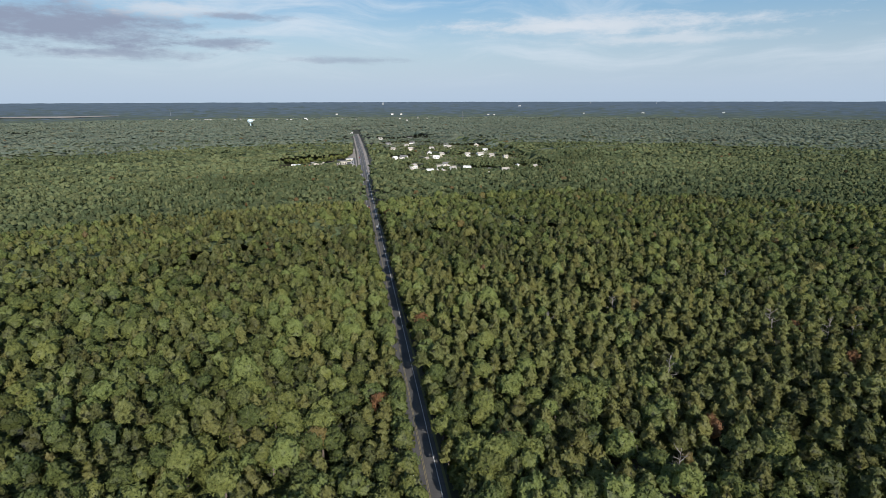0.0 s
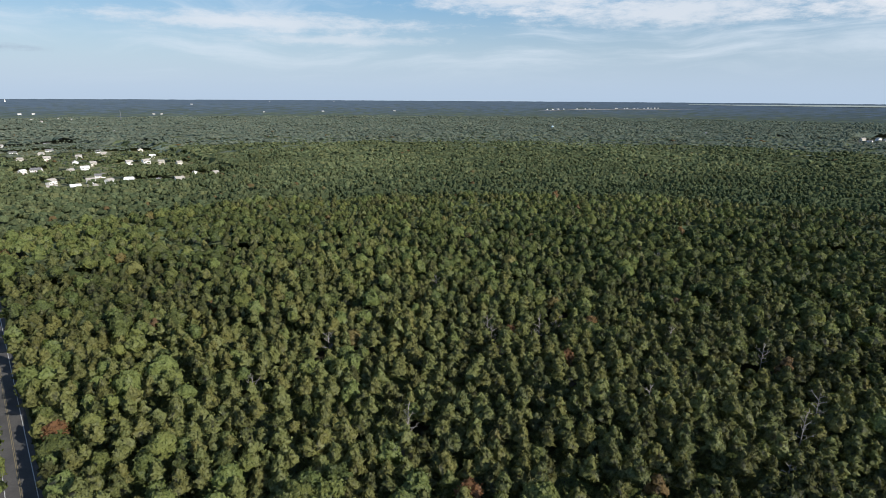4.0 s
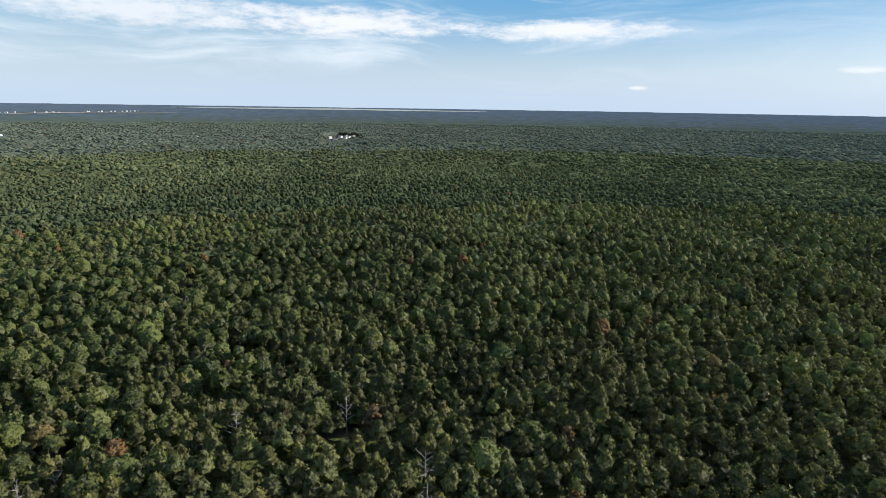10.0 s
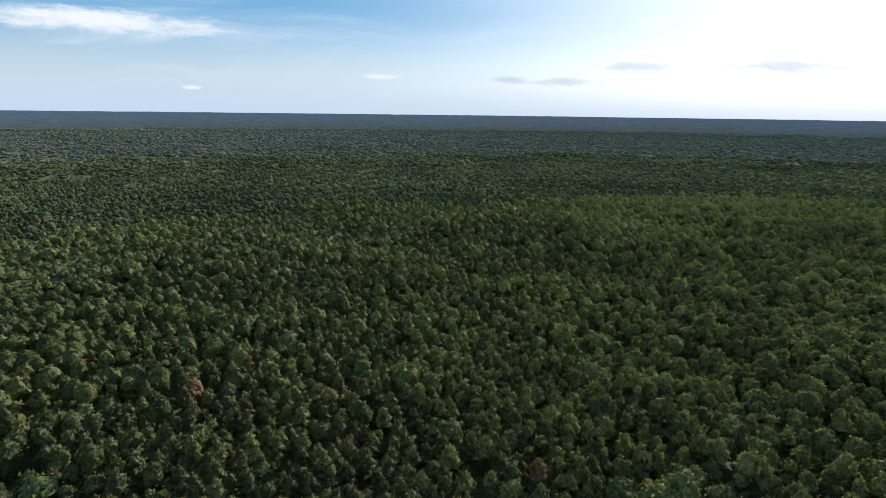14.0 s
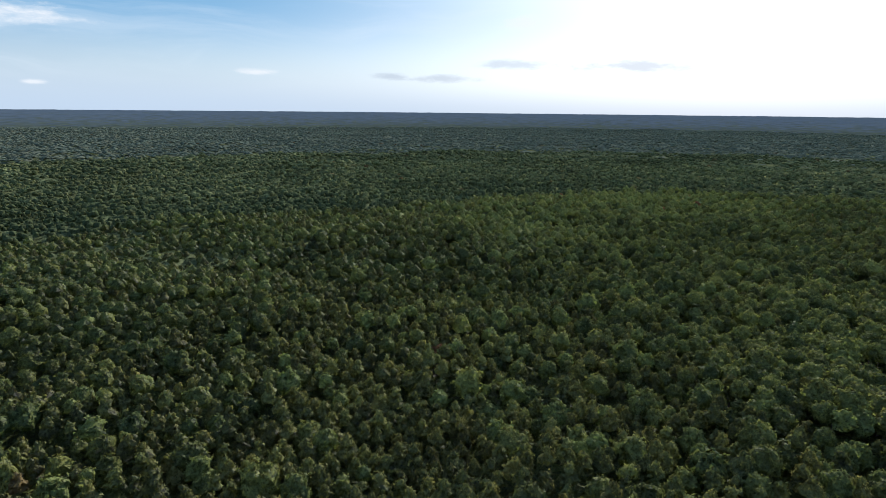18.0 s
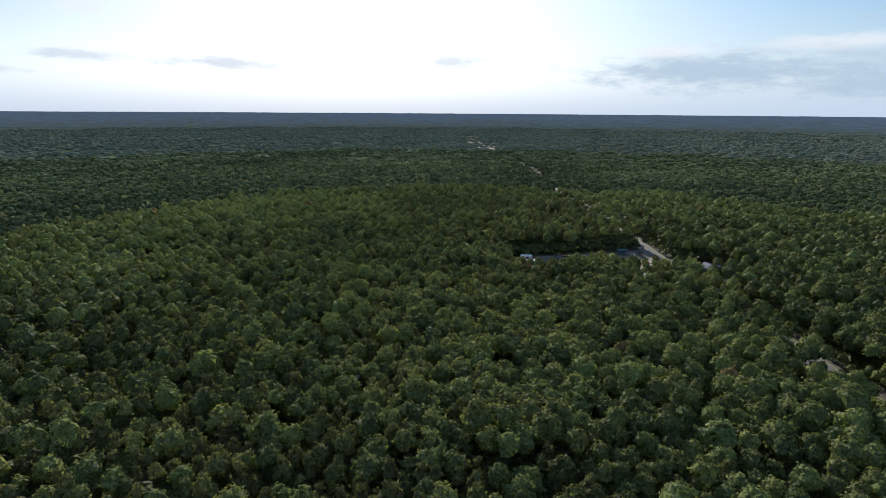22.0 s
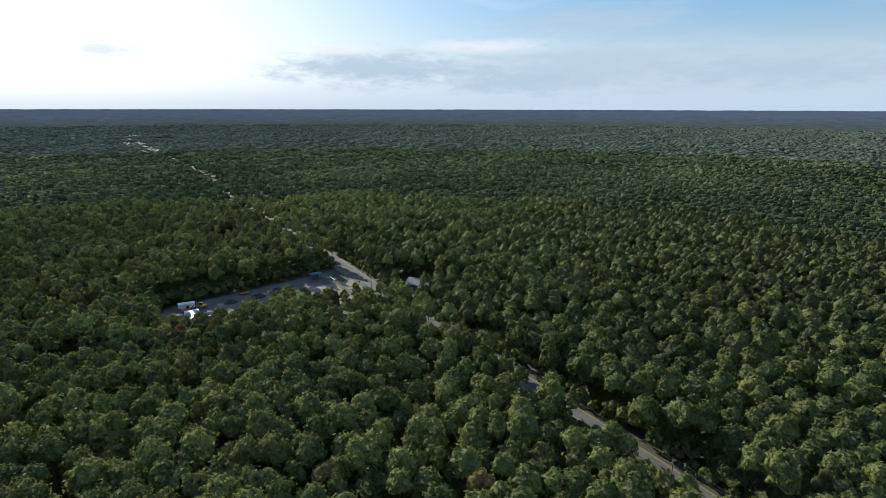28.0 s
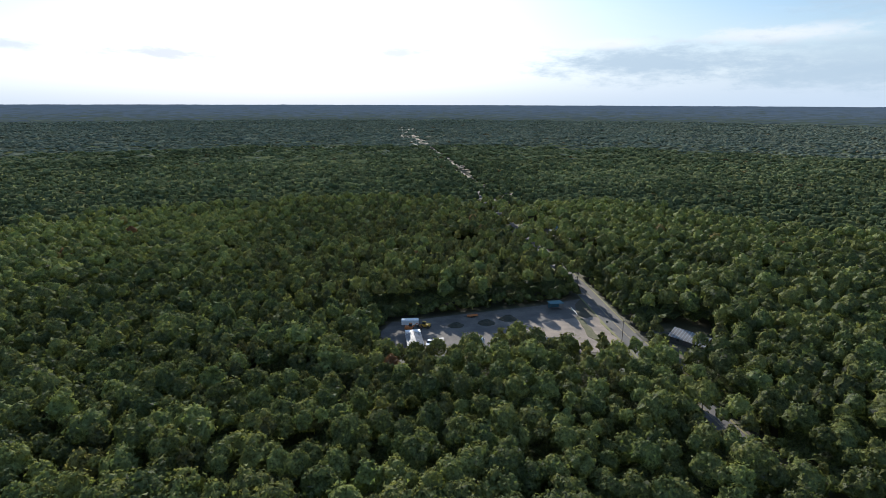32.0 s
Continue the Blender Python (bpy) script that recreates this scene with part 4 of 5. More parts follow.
house_models = [house(11, 8, 5.4, SIDING, SHINGLE_TAN, "white two-storey house with tan roof between trees"),
                house(12.5, 7.5, 3.0, SIDING, SHINGLE, "long white single-storey house with grey roof"),
                house(9.5, 8, 5.4, CREAM, SHINGLE_TAN, "cream two-storey house with pale shingle roof"),
                house(10, 7.5, 5.2, SIDING, SIDING, "bright white house with white roof among trees")]
turns = random.Random(4)
for n, (x, y) in enumerate(HOUSES + FAR_HOUSES):
    size = turns.uniform(0.72, 0.95) * (1.12 if x > 1000 else 1.0)
    m = pose(x, y, 0, 0, 0, turns.choice((-25, -8, 0, 12, 30, 85)) + (55 if x > 1000 else 0)) @ Matrix.Diagonal((size, size, size, 1))
    if n < 4:
        house_models[n].matrix_world = m
    else:
        twin = copy_thing(house_models[(n * 7 + n // 3) % 4], pose(0, 0, 0))
        twin.matrix_basis = m


def ragged(outline, sway, seed, step=2.2):
    """The outline with many short, uneven sides."""
    k = np.random.default_rng(seed)
    pts = []
    for (ax, ay), (bx, by) in zip(outline, outline[1:] + outline[:1]):
        n = max(1, int(math.hypot(bx - ax, by - ay) / step))
        for i in range(n):
            f = i / n
            pts.append((ax + (bx - ax) * f + k.normal() * sway, ay + (by - ay) * f + k.normal() * sway))
    return pts


def slab(name, outline, z, mat, label, category, kind="structure", depth=0.3, sway=0.0):
    if sway:
        outline = ragged(outline, sway, len(label))
    bm = bmesh.new()
    lo = [bm.verts.new((x, y, z - depth)) for x, y in outline]
    hi = [bm.verts.new((x, y, z)) for x, y in outline]
    n = len(outline)
    bm.faces.new(hi)
    bm.faces.new(lo[::-1])
    for i in range(n):
        bm.faces.new((lo[i], lo[(i + 1) % n], hi[(i + 1) % n], hi[i]))
    ob = part(name, bm, mat, None)
    return tagged(ob, label, category, kind=kind)


slab("village_lawn", [tuple(p) for p in VILLAGE], 0.03, GRASS, "green lawns between the village houses", "lawn", sway=2.0)
slab("lot_grass", [tuple(p) for p in LOT], 0.02, GRASS, "rough grass round the roadside lot", "grass")
slab("lot", [(-104, 760), (-40, 768), (-7, 754), (-8, 1000), (-9, 1140), (-13, 1000), (-24, 893), (-52, 832), (-104, 800)], 0.05, DIRT, "pale sandy lot beside the road at the village", "lot")
slab("parking_lot", [(-40, 800), (-9, 800), (-9, 905), (-40, 880)], 0.09, ASPHALT, "asphalt parking lot of the roadside shops", "parking lot")


def shop(w, d, h, wall_mat, roof_mat, label):
    ob = thing("shop_building", label, "building", "roadside buildings")
    bm = bmesh.new()
    box(bm, -w / 2, w / 2, -d / 2, d / 2, 0, h)
    part("wall", bm, wall_mat, ob)
    bm = bmesh.new()
    box(bm, -w / 2 - 0.4, w / 2 + 0.4, -d / 2 - 0.4, d / 2 + 0.4, h, h + 0.5)
    part("roof", bm, roof_mat, ob)
    for k in range(4):
        x = -w * 0.38 + k * w * 0.25
        bm = bmesh.new()
        box(bm, x - w * 0.07, x + w * 0.07, -d / 2 - 0.08, -d / 2 + 0.05, 0.6, 2.6)
        part("window", bm, PANE, ob)
    return ob


for x, y, w, d, h, a, b, turn in ((-62, 802, 17, 9, 4.5, CREAM, SHINGLE_TAN, 14), (-28, 815, 13, 8, 4.2, CREAM, SHINGLE, -6), (-90, 786, 12, 7, 3.5, SIDING, TRIM, -5), (-76, 776, 9, 6, 3.2, CREAM, ORANGE_MACHINE, 20),
                                  (-16, 768, 10, 6, 3.6, SIDING, SHINGLE_TAN, 0), (-45, 790, 9, 6, 3.4, SIDING, TRIM, 35), (-18, 850, 10, 6, 3.6, CREAM, TRIM, 10), (-20, 1504, 22, 12, 6, SIDING, TRIM, 0)):
    shop(w, d, h, a, b, "low pale roadside shop building with flat roof").matrix_world = pose(x, y, 0, 0, 0, turn)


def car(paint, label):
    """A saloon along y."""
    ob = thing("car", label, "car", "parked cars")
    bm = bmesh.new()
    prism(bm, [(-2.2, 0.35), (2.2, 0.35), (2.25, 0.75), (1.2, 0.95), (-1.9, 0.98), (-2.25, 0.8)], "x", -0.88, 0.88)
    part("body", bm, paint, ob)
    bm = bmesh.new()
    prism(bm, [(-1.85, 0.97), (1.15, 0.94), (0.45, 1.42), (-1.15, 1.45)], "x", -0.76, 0.76)
    part("cabin", bm, PANE, ob, "dark glass cabin")
    bm = bmesh.new()
    box(bm, -0.72, 0.72, -1.1, 0.42, 1.43, 1.49)
    part("roof", bm, paint, ob)
    for sx in (-0.82, 0.82):
        for sy in (-1.35, 1.4):
            bm = bmesh.new()
            wheel_mesh(bm, sx, sy, 0.33, 0.33, 0.22)
            part("wheel", bm, RUBBER, ob)
        bm = bmesh.new()
        box(bm, sx * 0.75 - 0.18, sx * 0.75 + 0.18, 2.18, 2.27, 0.6, 0.74)
        part("headlight", bm, TRIM, ob)
    return ob


cars = [car(CAR_PAINTS[0], "white parked car"), car(CAR_PAINTS[1], "dark blue parked car"), car(CAR_PAINTS[2], "silver parked car on the lot"), car(CAR_PAINTS[3], "red parked car on the lot")]
for ob, lab in zip(cars, ("white saloon car parked beside a house", "dark blue saloon car parked beside a house", "silver saloon car parked on the lot", "red saloon car parked on the lot")):
    tagged(ob, lab)
cars[0].matrix_world = pose(-27.2, -351.5, 0, 0, 0, 62)
cars[1].matrix_world = pose(-23.8, -350.2, 0, 0, 0, 58)
cars[2].matrix_world = pose(-14, 812, 0.09, 0, 0, 90)
cars[3].matrix_world = pose(-14, 816, 0.09, 0, 0, 90)
for k in range(10):
    copy_thing(cars[2 + k % 2], pose(-14 - (k % 2) * 13, 822 + 5.5 * (k // 2), 0.09, 0, 0, 90))
for x, y, k, turn in ((1.8, 395, 2, 0), (-1.8, 470, 3, 180), (1.8, 640, 2, 0), (-1.8, 900, 3, 180), (1.8, 1100, 2, 0)):
    tagged(copy_thing(cars[k], pose(x, y, 0.06, 0, 0, turn)), "car standing in its lane on the straight road", group="cars on the road")


# ---- landmarks ----
def water_tower(x, y, top, bulb, label):
    ob = thing("water_tower", label, "water tower", m=pose(x, y, 0))
    bm = bmesh.new()
    lathe(bm, [(bulb * 0.42, 0), (bulb * 0.26, 3), (bulb * 0.22, top - bulb * 1.7), (bulb * 0.34, top - bulb * 1.45)], 20)
    part("pedestal", bm, PALE_BLUE, ob)
    bm = bmesh.new()
    lathe(bm, [(bulb * 0.34, top - bulb * 1.45), (bulb * 0.85, top - bulb * 1.05), (bulb, top - bulb * 0.7), (bulb * 0.97, top - bulb * 0.35), (bulb * 0.7, top - bulb * 0.1), (bulb * 0.2, top)], 24)
    tank = part("tank", bm, PALE_BLUE, ob)
    bm = bmesh.new()
    rod(bm, (0, 0, top - 0.2), (0, 0, top + 1.6), 0.15, 0.05)
    part("vent", bm, PALE_BLUE, tank)


water_tower(-318, 1835, 31.5, 8.6, "pale blue water tower with bulbous tank above the trees")
water_tower(1207, 1010, 20.8, 3.6, "small white water tower standing among trees")


def mast(x, y, base, height, label):
    """A three-legged lattice mast."""
    ob = thing("lattice_mast", label, "mast", "masts", pose(x, y, base))
    legs = [Vector((1.2 * math.cos(a), 1.2 * math.sin(a), 0)) for a in (0.3, 2.4, 4.5)]
    for leg in legs:
        bm = bmesh.new()
        rod(bm, leg, leg * 0.4 + Vector((0, 0, height)), 0.28, 0.18, 5)
        part("leg", bm, TIN, ob)
    for k in range(int(height / 6)):
        z0, z1 = k * 6.0, k * 6.0 + 6.0
        for a, b in ((0, 1), (1, 2), (2, 0)):
            p = legs[a] * (1 - 0.6 * z0 / height) + Vector((0, 0, z0))
            q = legs[b] * (1 - 0.6 * z1 / height) + Vector((0, 0, z1))
            bm = bmesh.new()
            rod(bm, p, q, 0.1, 0.1, 4)
            part("brace", bm, TIN, ob)


mast(404, 2114, 0, 46, "grey lattice mast rising above the woods")
mast(-812, 2752, 5, 42, "slender grey lattice mast in distant woods")

def shore_house(f):
    """One of the houses strung along the far shore road."""
    x, y = 2560 + 640 * f, 2160 - 330 * f + turns.uniform(-14, 14)
    return x, y, turns.uniform(7, 15), 9, float(lift(x, y)) + turns.uniform(13.5, 17.5), turns.uniform(-80, -30)


for x, y, w, d, h, turn in ((-556, 2346, 40, 12, 14.5, 15), (-500, 2384, 30, 12, 14.5, 15), (-440, 2380, 24, 12, 14.5, 10), (-372, 2373, 12, 10, 14.5, 0), (-297, 2316, 16, 10, 14, 0),
                            (-193, 2398, 18, 10, 16, 0), (-76, 2817, 16, 10, 22, 0), (188, 2780, 20, 10, 22, 0), (231, 2772, 16, 10, 22, 0), (192, 2105, 8, 22, 15, 0),
                            (628, 2632, 16, 10, 20, -15), (656, 2626, 12, 10, 20, -15), (1124, 2684, 12, 8, 22, -25), (1403, 2621, 20, 10, 24, -30), (1760, 2510, 20, 10, 25, -35),
                            (230, 4247, 8, 8, 66, 0), (1115, 3739, 26, 8, 46, -15), (1756, 4063, 9, 8, 62, -25), (2173, 3864, 9, 8, 60, -30), (1369, 673, 8, 7, 13.5, 50)) + tuple((turns.uniform(-760, 420), turns.uniform(2270, 2440), turns.uniform(7, 15), 9, 14.5, turns.uniform(-20, 20)) for k in range(20)) + tuple(shore_house(turns.random()) for k in range(24)):
    b0 = float(lift(x, y))
    ob = thing("distant_building", "small white building far off among the trees", "building", "distant buildings", pose(x, y, b0, 0, 0, turn))
    hh, w, d = h - b0, w * 0.6, d * 0.6
    bm = bmesh.new()
    box(bm, -w / 2, w / 2, -d / 2, d / 2, -0.5, hh)
    part("wall", bm, SIDING, ob)
    bm = bmesh.new()
    prism(bm, [(-d / 2 - 0.4, hh), (d / 2 + 0.4, hh), (0, hh + d * 0.22)], "x", -w / 2 - 0.4, w / 2 + 0.4)
    part("roof", bm, SHINGLE_TAN, ob)


def far_strip(name, pts, wide, rise, mat, label, category):
    verts, faces = [], []
    n = len(pts)
    for i, (x, y) in enumerate(pts):
        r = Vector((x - PLAN_X, y - PLAN_Y, 0)).normalized()
        taper = math.sin(math.pi * (i + 0.12) / (n - 0.76)) ** 0.6
        for k in (-0.5 * taper, 0.5 * taper):
            px, py = x + r.x * wide * k, y + r.y * wide * k
            verts.append((px, py, float(lift(px, py)) + rise))
    for i in range(n - 1):
        faces.append((2 * i, 2 * i + 2, 2 * i + 3, 2 * i + 1))
    tagged(mesh_object(name, verts, faces, mat), label, category, kind="structure")


far_strip("sand_clearing", [(-1480, 2500), (-1300, 2560), (-1200, 2573), (-1011, 2700)], 150, 12.4, DIRT, "long pale sandy clearing in distant woods", "clearing")
far_strip("far_field", [(2403, 2083), (2700, 2050), (2950, 1930), (3182, 1607)], 70, 12.0, DIRT, "pale strip of open land before distant houses", "field")
MARSH = surface("pale_marsh_grass", (0.26, 0.29, 0.24), (0.34, 0.36, 0.32), 0.003, 0.9)
far_strip("salt_marsh", [(3900, 2000), (4050, 1640), (4180, 1300), (4300, 900), (4330, 500), (4330, 200), (4330, -150)], 260, 12.5, MARSH, "pale salt marsh along the distant skyline", "marsh")

# ---- yard by the road ----
slab("yard", [(-1, -395), (20, -388), (55, -381), (88, -374), (93, -362), (84, -342), (60, -338), (30, -339), (9, -338), (9, -370), (4, -388)], 0.05, GRAVEL_YARD, "grey gravel yard in a forest clearing", "yard")
slab("dirt_apron", [(34, -366), (9, -372), (0, -372), (-0.6, -340), (8, -336), (34, -340)], 0.09, APRON, "sunlit sandy apron between yard and road", "apron", sway=0.6)
slab("grass_island", [(-0.4, -368), (0.6, -366), (-0.2, -345), (-1.0, -345)], 0.16, GRASS, "narrow grass island beside the road", "grass", sway=0.12)
slab("grass_strip", [(6.8, -372), (8.4, -372), (10.6, -352), (8.5, -347), (6.6, -352)], 0.2, WEEDS, "dark grass strip dividing the yard", "grass", sway=0.35)
slab("concrete_pad", [(59, -361), (54, -360), (53.5, -346), (60, -346)], 0.11, APRON, "pale concrete pad in the yard", "pad", sway=0.15)
slab("drive", [(-9, -354), (-32, -356), (-34, -348), (-20, -340), (-9, -346)], 0.05, DARK_HEAP, "dark driveway and garden by the house", "driveway")
slab("lawn", [(32, -484), (54, -486), (55, -470), (33, -468)], 0.06, GRASS, "yellowing lawn in a forest clearing", "lawn")


def caravan(m):
    ob = thing("travel_trailer", "white travel trailer parked at the yard edge", "trailer", m=m)
    bm = bmesh.new()
    prism(bm, [(-1.2, 0.55), (1.2, 0.55), (1.25, 2.5), (1.0, 2.8), (-1.0, 2.8), (-1.25, 2.5)], "x", -3.5, 3.5)
    part("body", bm, WHITE_PAINT, ob)
    for x in (-2.3, -0.2, 1.9):
        bm = bmesh.new()
        box(bm, x - 0.45, x + 0.45, 1.22, 1.29, 1.45, 2.1)
        part("window", bm, PANE, ob)
    bm = bmesh.new()
    box(bm, 0.7, 1.3, 1.22, 1.28, 0.65, 2.3)
    part("door", bm, TRIM, ob)
    for x in (-0.5, 0.5):
        for y in (-1.1, 1.1):
            bm = bmesh.new()
            bmw = bmesh.new()
            wheel_mesh(bmw, 0, 0, 0, 0.36, 0.24)
            bmesh.ops.rotate(bmw, verts=bmw.verts[:], cent=(0, 0, 0), matrix=Matrix.Rotation(math.pi / 2, 3, "Z"))
            bmesh.ops.translate(bmw, verts=bmw.verts[:], vec=(x, y, 0.36))
            bm.free()
            part("wheel", bmw, RUBBER, ob)
    bm = bmesh.new()
    rod(bm, (3.4, 0.6, 0.6), (4.7, 0, 0.55), 0.07)
    rod(bm, (3.4, -0.6, 0.6), (4.7, 0, 0.55), 0.07)
    part("hitch", bm, RUBBER, ob)
    for x in (-1.5, 1.2):
        bm = bmesh.new()
        box(bm, x - 0.35, x + 0.35, -0.35, 0.35, 2.79, 2.98)
        part("roof_vent", bm, TRIM, ob)


caravan(pose(80, -370.3, 0.05, 0, 0, 176))


def pavilion(m):
    ob = thing("open_shed", "open roadside shed with a blue-green metal roof", "shed", m=m)
    for x in (-2.6, 2.6):
        for y in (-1.9, 1.9):
            bm = bmesh.new()
            box(bm, x - 0.09, x + 0.09, y - 0.09, y + 0.09, 0, 3.0)
            part("post", bm, CREOSOTE, ob)
    bm = bmesh.new()
    prism(bm, [(-2.5, 2.95), (2.5, 3.25), (2.5, 3.37), (-2.5, 3.07)], "x", -3.1, 3.1)
    roof = part("roof", bm, TIN_BLUE, ob)
    for k in range(13):
        x = -3.0 + 0.5 * k
        bm = bmesh.new()
        prism(bm, [(-2.5, 3.07), (2.5, 3.37), (2.5, 3.42), (-2.5, 3.12)], "x", x - 0.03, x + 0.03)
        part("seam", bm, TIN_BLUE, roof)
    bm = bmesh.new()
    box(bm, -2.5, 2.5, -1.95, -1.8, 0, 2.9)
    part("back_wall", bm, TIN_BLUE, ob)
    bm = bmesh.new()
    box(bm, -2.2, 2.2, 0.2, 1.1, 0.75, 0.83)
    for x in (-2.0, 2.0):
        box(bm, x - 0.06, x + 0.06, 0.3, 1.0, 0, 0.75)
    part("counter", bm, CREOSOTE, ob)


pavilion(pose(14.8, -383.3, 0.05, 0, 0, 4))


def barn(w, d, h, m, roof_mat, wall_mat, name, label, seam_mat=None, seam_gap=0.75, seam=0.03):
    """A gabled metal building, ridge along y, with standing seams."""
    ob = thing(name, label, "building", m=m)
    rise = w * 0.26
    bm = bmesh.new()
    prism(bm, [(-w / 2, 0), (w / 2, 0), (w / 2, h), (0, h + rise), (-w / 2, h)], "y", -d / 2, d / 2)
    part("wall", bm, wall_mat, ob)
    for s in (-1, 1):
        e = w / 2 + 0.35
        bm = bmesh.new()
        prism(bm, [(s * e, h - 0.18 + 0.02), (0, h + rise + 0.02), (0, h + rise + 0.12), (s * e, h - 0.18 + 0.12)], "y", -d / 2 - 0.35, d / 2 + 0.35)
        roof = part("roof_slope", bm, roof_mat, ob)
        n = int(d / seam_gap)
        for k in range(n + 1):
            y = -d / 2 - 0.3 + k * (d + 0.6) / n
            bm = bmesh.new()
            prism(bm, [(s * e, h - 0.06), (0, h + rise + 0.12), (0, h + rise + 0.18), (s * e, h)], "y", y - seam, y + seam)
            part("seam", bm, seam_mat or roof_mat, roof)
    bm = bmesh.new()
    box(bm, -w * 0.28, w * 0.28, d / 2 - 0.02, d / 2 + 0.07, 0, h * 0.88)
    part("door", bm, TRIM, ob)
    for y in (-d * 0.25, d * 0.25):
        for s in (-1, 1):
            bm = bmesh.new()
            box(bm, s * w / 2 - 0.06, s * w / 2 + 0.06, y - 0.5, y + 0.5, 1.1, 2.0)
            part("window", bm, PANE, ob)


barn(5.6, 9.6, 2.6, pose(79.2, -349.5, 0.05, 0, 0, 3), TIN, SIDING, "workshop", "grey metal-roofed workshop at the yard corner")
barn(6.0, 10.8, 2.1, pose(25, -344.2, 0.05, 0, 0, 86), SHINGLE, DARK_WALL, "storage_shed", "dark-roofed storage shed behind the front trees")
barn(8.6, 13.5, 2.3, pose(-26.3, -341.8, 0.05, 0, 0, 34), SHINGLE, DARK_WALL, "cottage", "cottage with a striped metal roof beside the road", TIN, 1.1, 0.16)
barn(7.0, 20, 3.6, pose(-36, -530, 0, 0, 0, 88), TIN_BLUE, SIDING, "long_shed", "long low shed with blue-grey roof in the woods")
barn(6.0, 9, 3.4, pose(-9, -529, 0, 0, 0, 88), TIN_BLUE, SIDING, "small_shed", "small shed with blue-grey roof in the woods")
barn(7.5, 11, 5.0, pose(-29, -718, 0, 0, 0, 80), SIDING, SIDING, "woodland_house", "white house in a forest clearing")

ob = thing("box_trailer", "white flat-topped box trailer behind the workshop", "trailer", m=pose(79.5, -357.4, 0.05, 0, 0, 3))
bm = bmesh.new()
box(bm, -2.9, 2.9, -1.2, 1.2, 0.8, 3.0)
part("body", bm, WHITE_PAINT, ob)
for x in (-1.6, 1.6):
    bm = bmesh.new()
    wheel_mesh(bm, 0, 0, 0, 0.42, 0.26)
    bmesh.ops.rotate(bm, verts=bm.verts[:], cent=(0, 0, 0), matrix=Matrix.Rotation(math.pi / 2, 3, "Z"))
    bmesh.ops.translate(bm, verts=bm.verts[:], vec=(x, 1.05, 0.42))
    part("wheel", bm, RUBBER, ob)
    bm = bmesh.new()
    box(bm, x - 0.12, x + 0.12, -1.0, 1.0, 0.36, 0.82)
    part("axle", bm, RUBBER, ob)


def tank(x, y):
    ob = thing("storage_tank", "white upright storage tank with conical top", "tank", "storage tanks", pose(x, y, 0.1))
    bm = bmesh.new()
    lathe(bm, [(1.15, 0), (1.2, 0.1), (1.2, 2.9), (1.1, 3.05)], 18)
    part("shell", bm, WHITE_PAINT, ob)
    bm = bmesh.new()
    lathe(bm, [(1.16, 3.03), (0.3, 3.6), (0.28, 3.75)], 18)
    part("cone", bm, WHITE_PAINT, ob)
    bm = bmesh.new()
    lathe(bm, [(0.33, 3.72), (0.33, 3.86)], 12)
    part("hatch", bm, TIN, ob)
    bm = bmesh.new()
    rod(bm, (1.25, 0.2, 0), (1.25, 0.2, 3.1), 0.04)
    rod(bm, (1.25, -0.2, 0), (1.25, -0.2, 3.1), 0.04)
    for k in range(8):
        rod(bm, (1.25, -0.2, 0.35 + 0.36 * k), (1.25, 0.2, 0.35 + 0.36 * k), 0.025, None, 4)
    part("ladder", bm, TIN, ob)


tank(58.0, -345.4)
tank(54.2, -347.2)


def heap(x, y, r, h, mat, label, seed):
    k = np.random.default_rng(seed)
    bm = bmesh.new()
    rings, seg = 6, 18
    rows = []
    for i in range(rings):
        f = i / (rings - 1)
        rows.append([bm.verts.new((x + r * (1 - f * 0.96) * math.cos(6.28319 * j / seg) * (1 + k.normal() * 0.05) * 1.3, y + r * (1 - f * 0.96) * math.sin(6.28319 * j / seg) * (1 + k.normal() * 0.05),
                                   0.04 + h * math.sin(f * 1.45) * (1 + k.normal() * 0.08) * (f > 0))) for j in range(seg)])
    for a, b in zip(rows[:-1], rows[1:]):
        for j in range(seg):
            bm.faces.new((a[j], a[(j + 1) % seg], b[(j + 1) % seg], b[j]))
    bm.faces.new(rows[-1])
    tagged(part("heap", bm, mat, None), label, "heap", "heaps in the yard")


heap(61.3, -368, 2.7, 1.5, DARK_HEAP, "overgrown dark green earth heap in the yard", 1)
heap(48.2, -369.6, 3.0, 1.7, DARK_HEAP, "dark mulch heap on the gravel", 2)
heap(38.3, -373.2, 3.0, 1.9, DARK_HEAP, "dark mulch heap near the trees", 3)
heap(56.5, -341.5, 1.6, 1.0, GRAVEL_YARD, "pale gravel heap beside the tanks", 4)


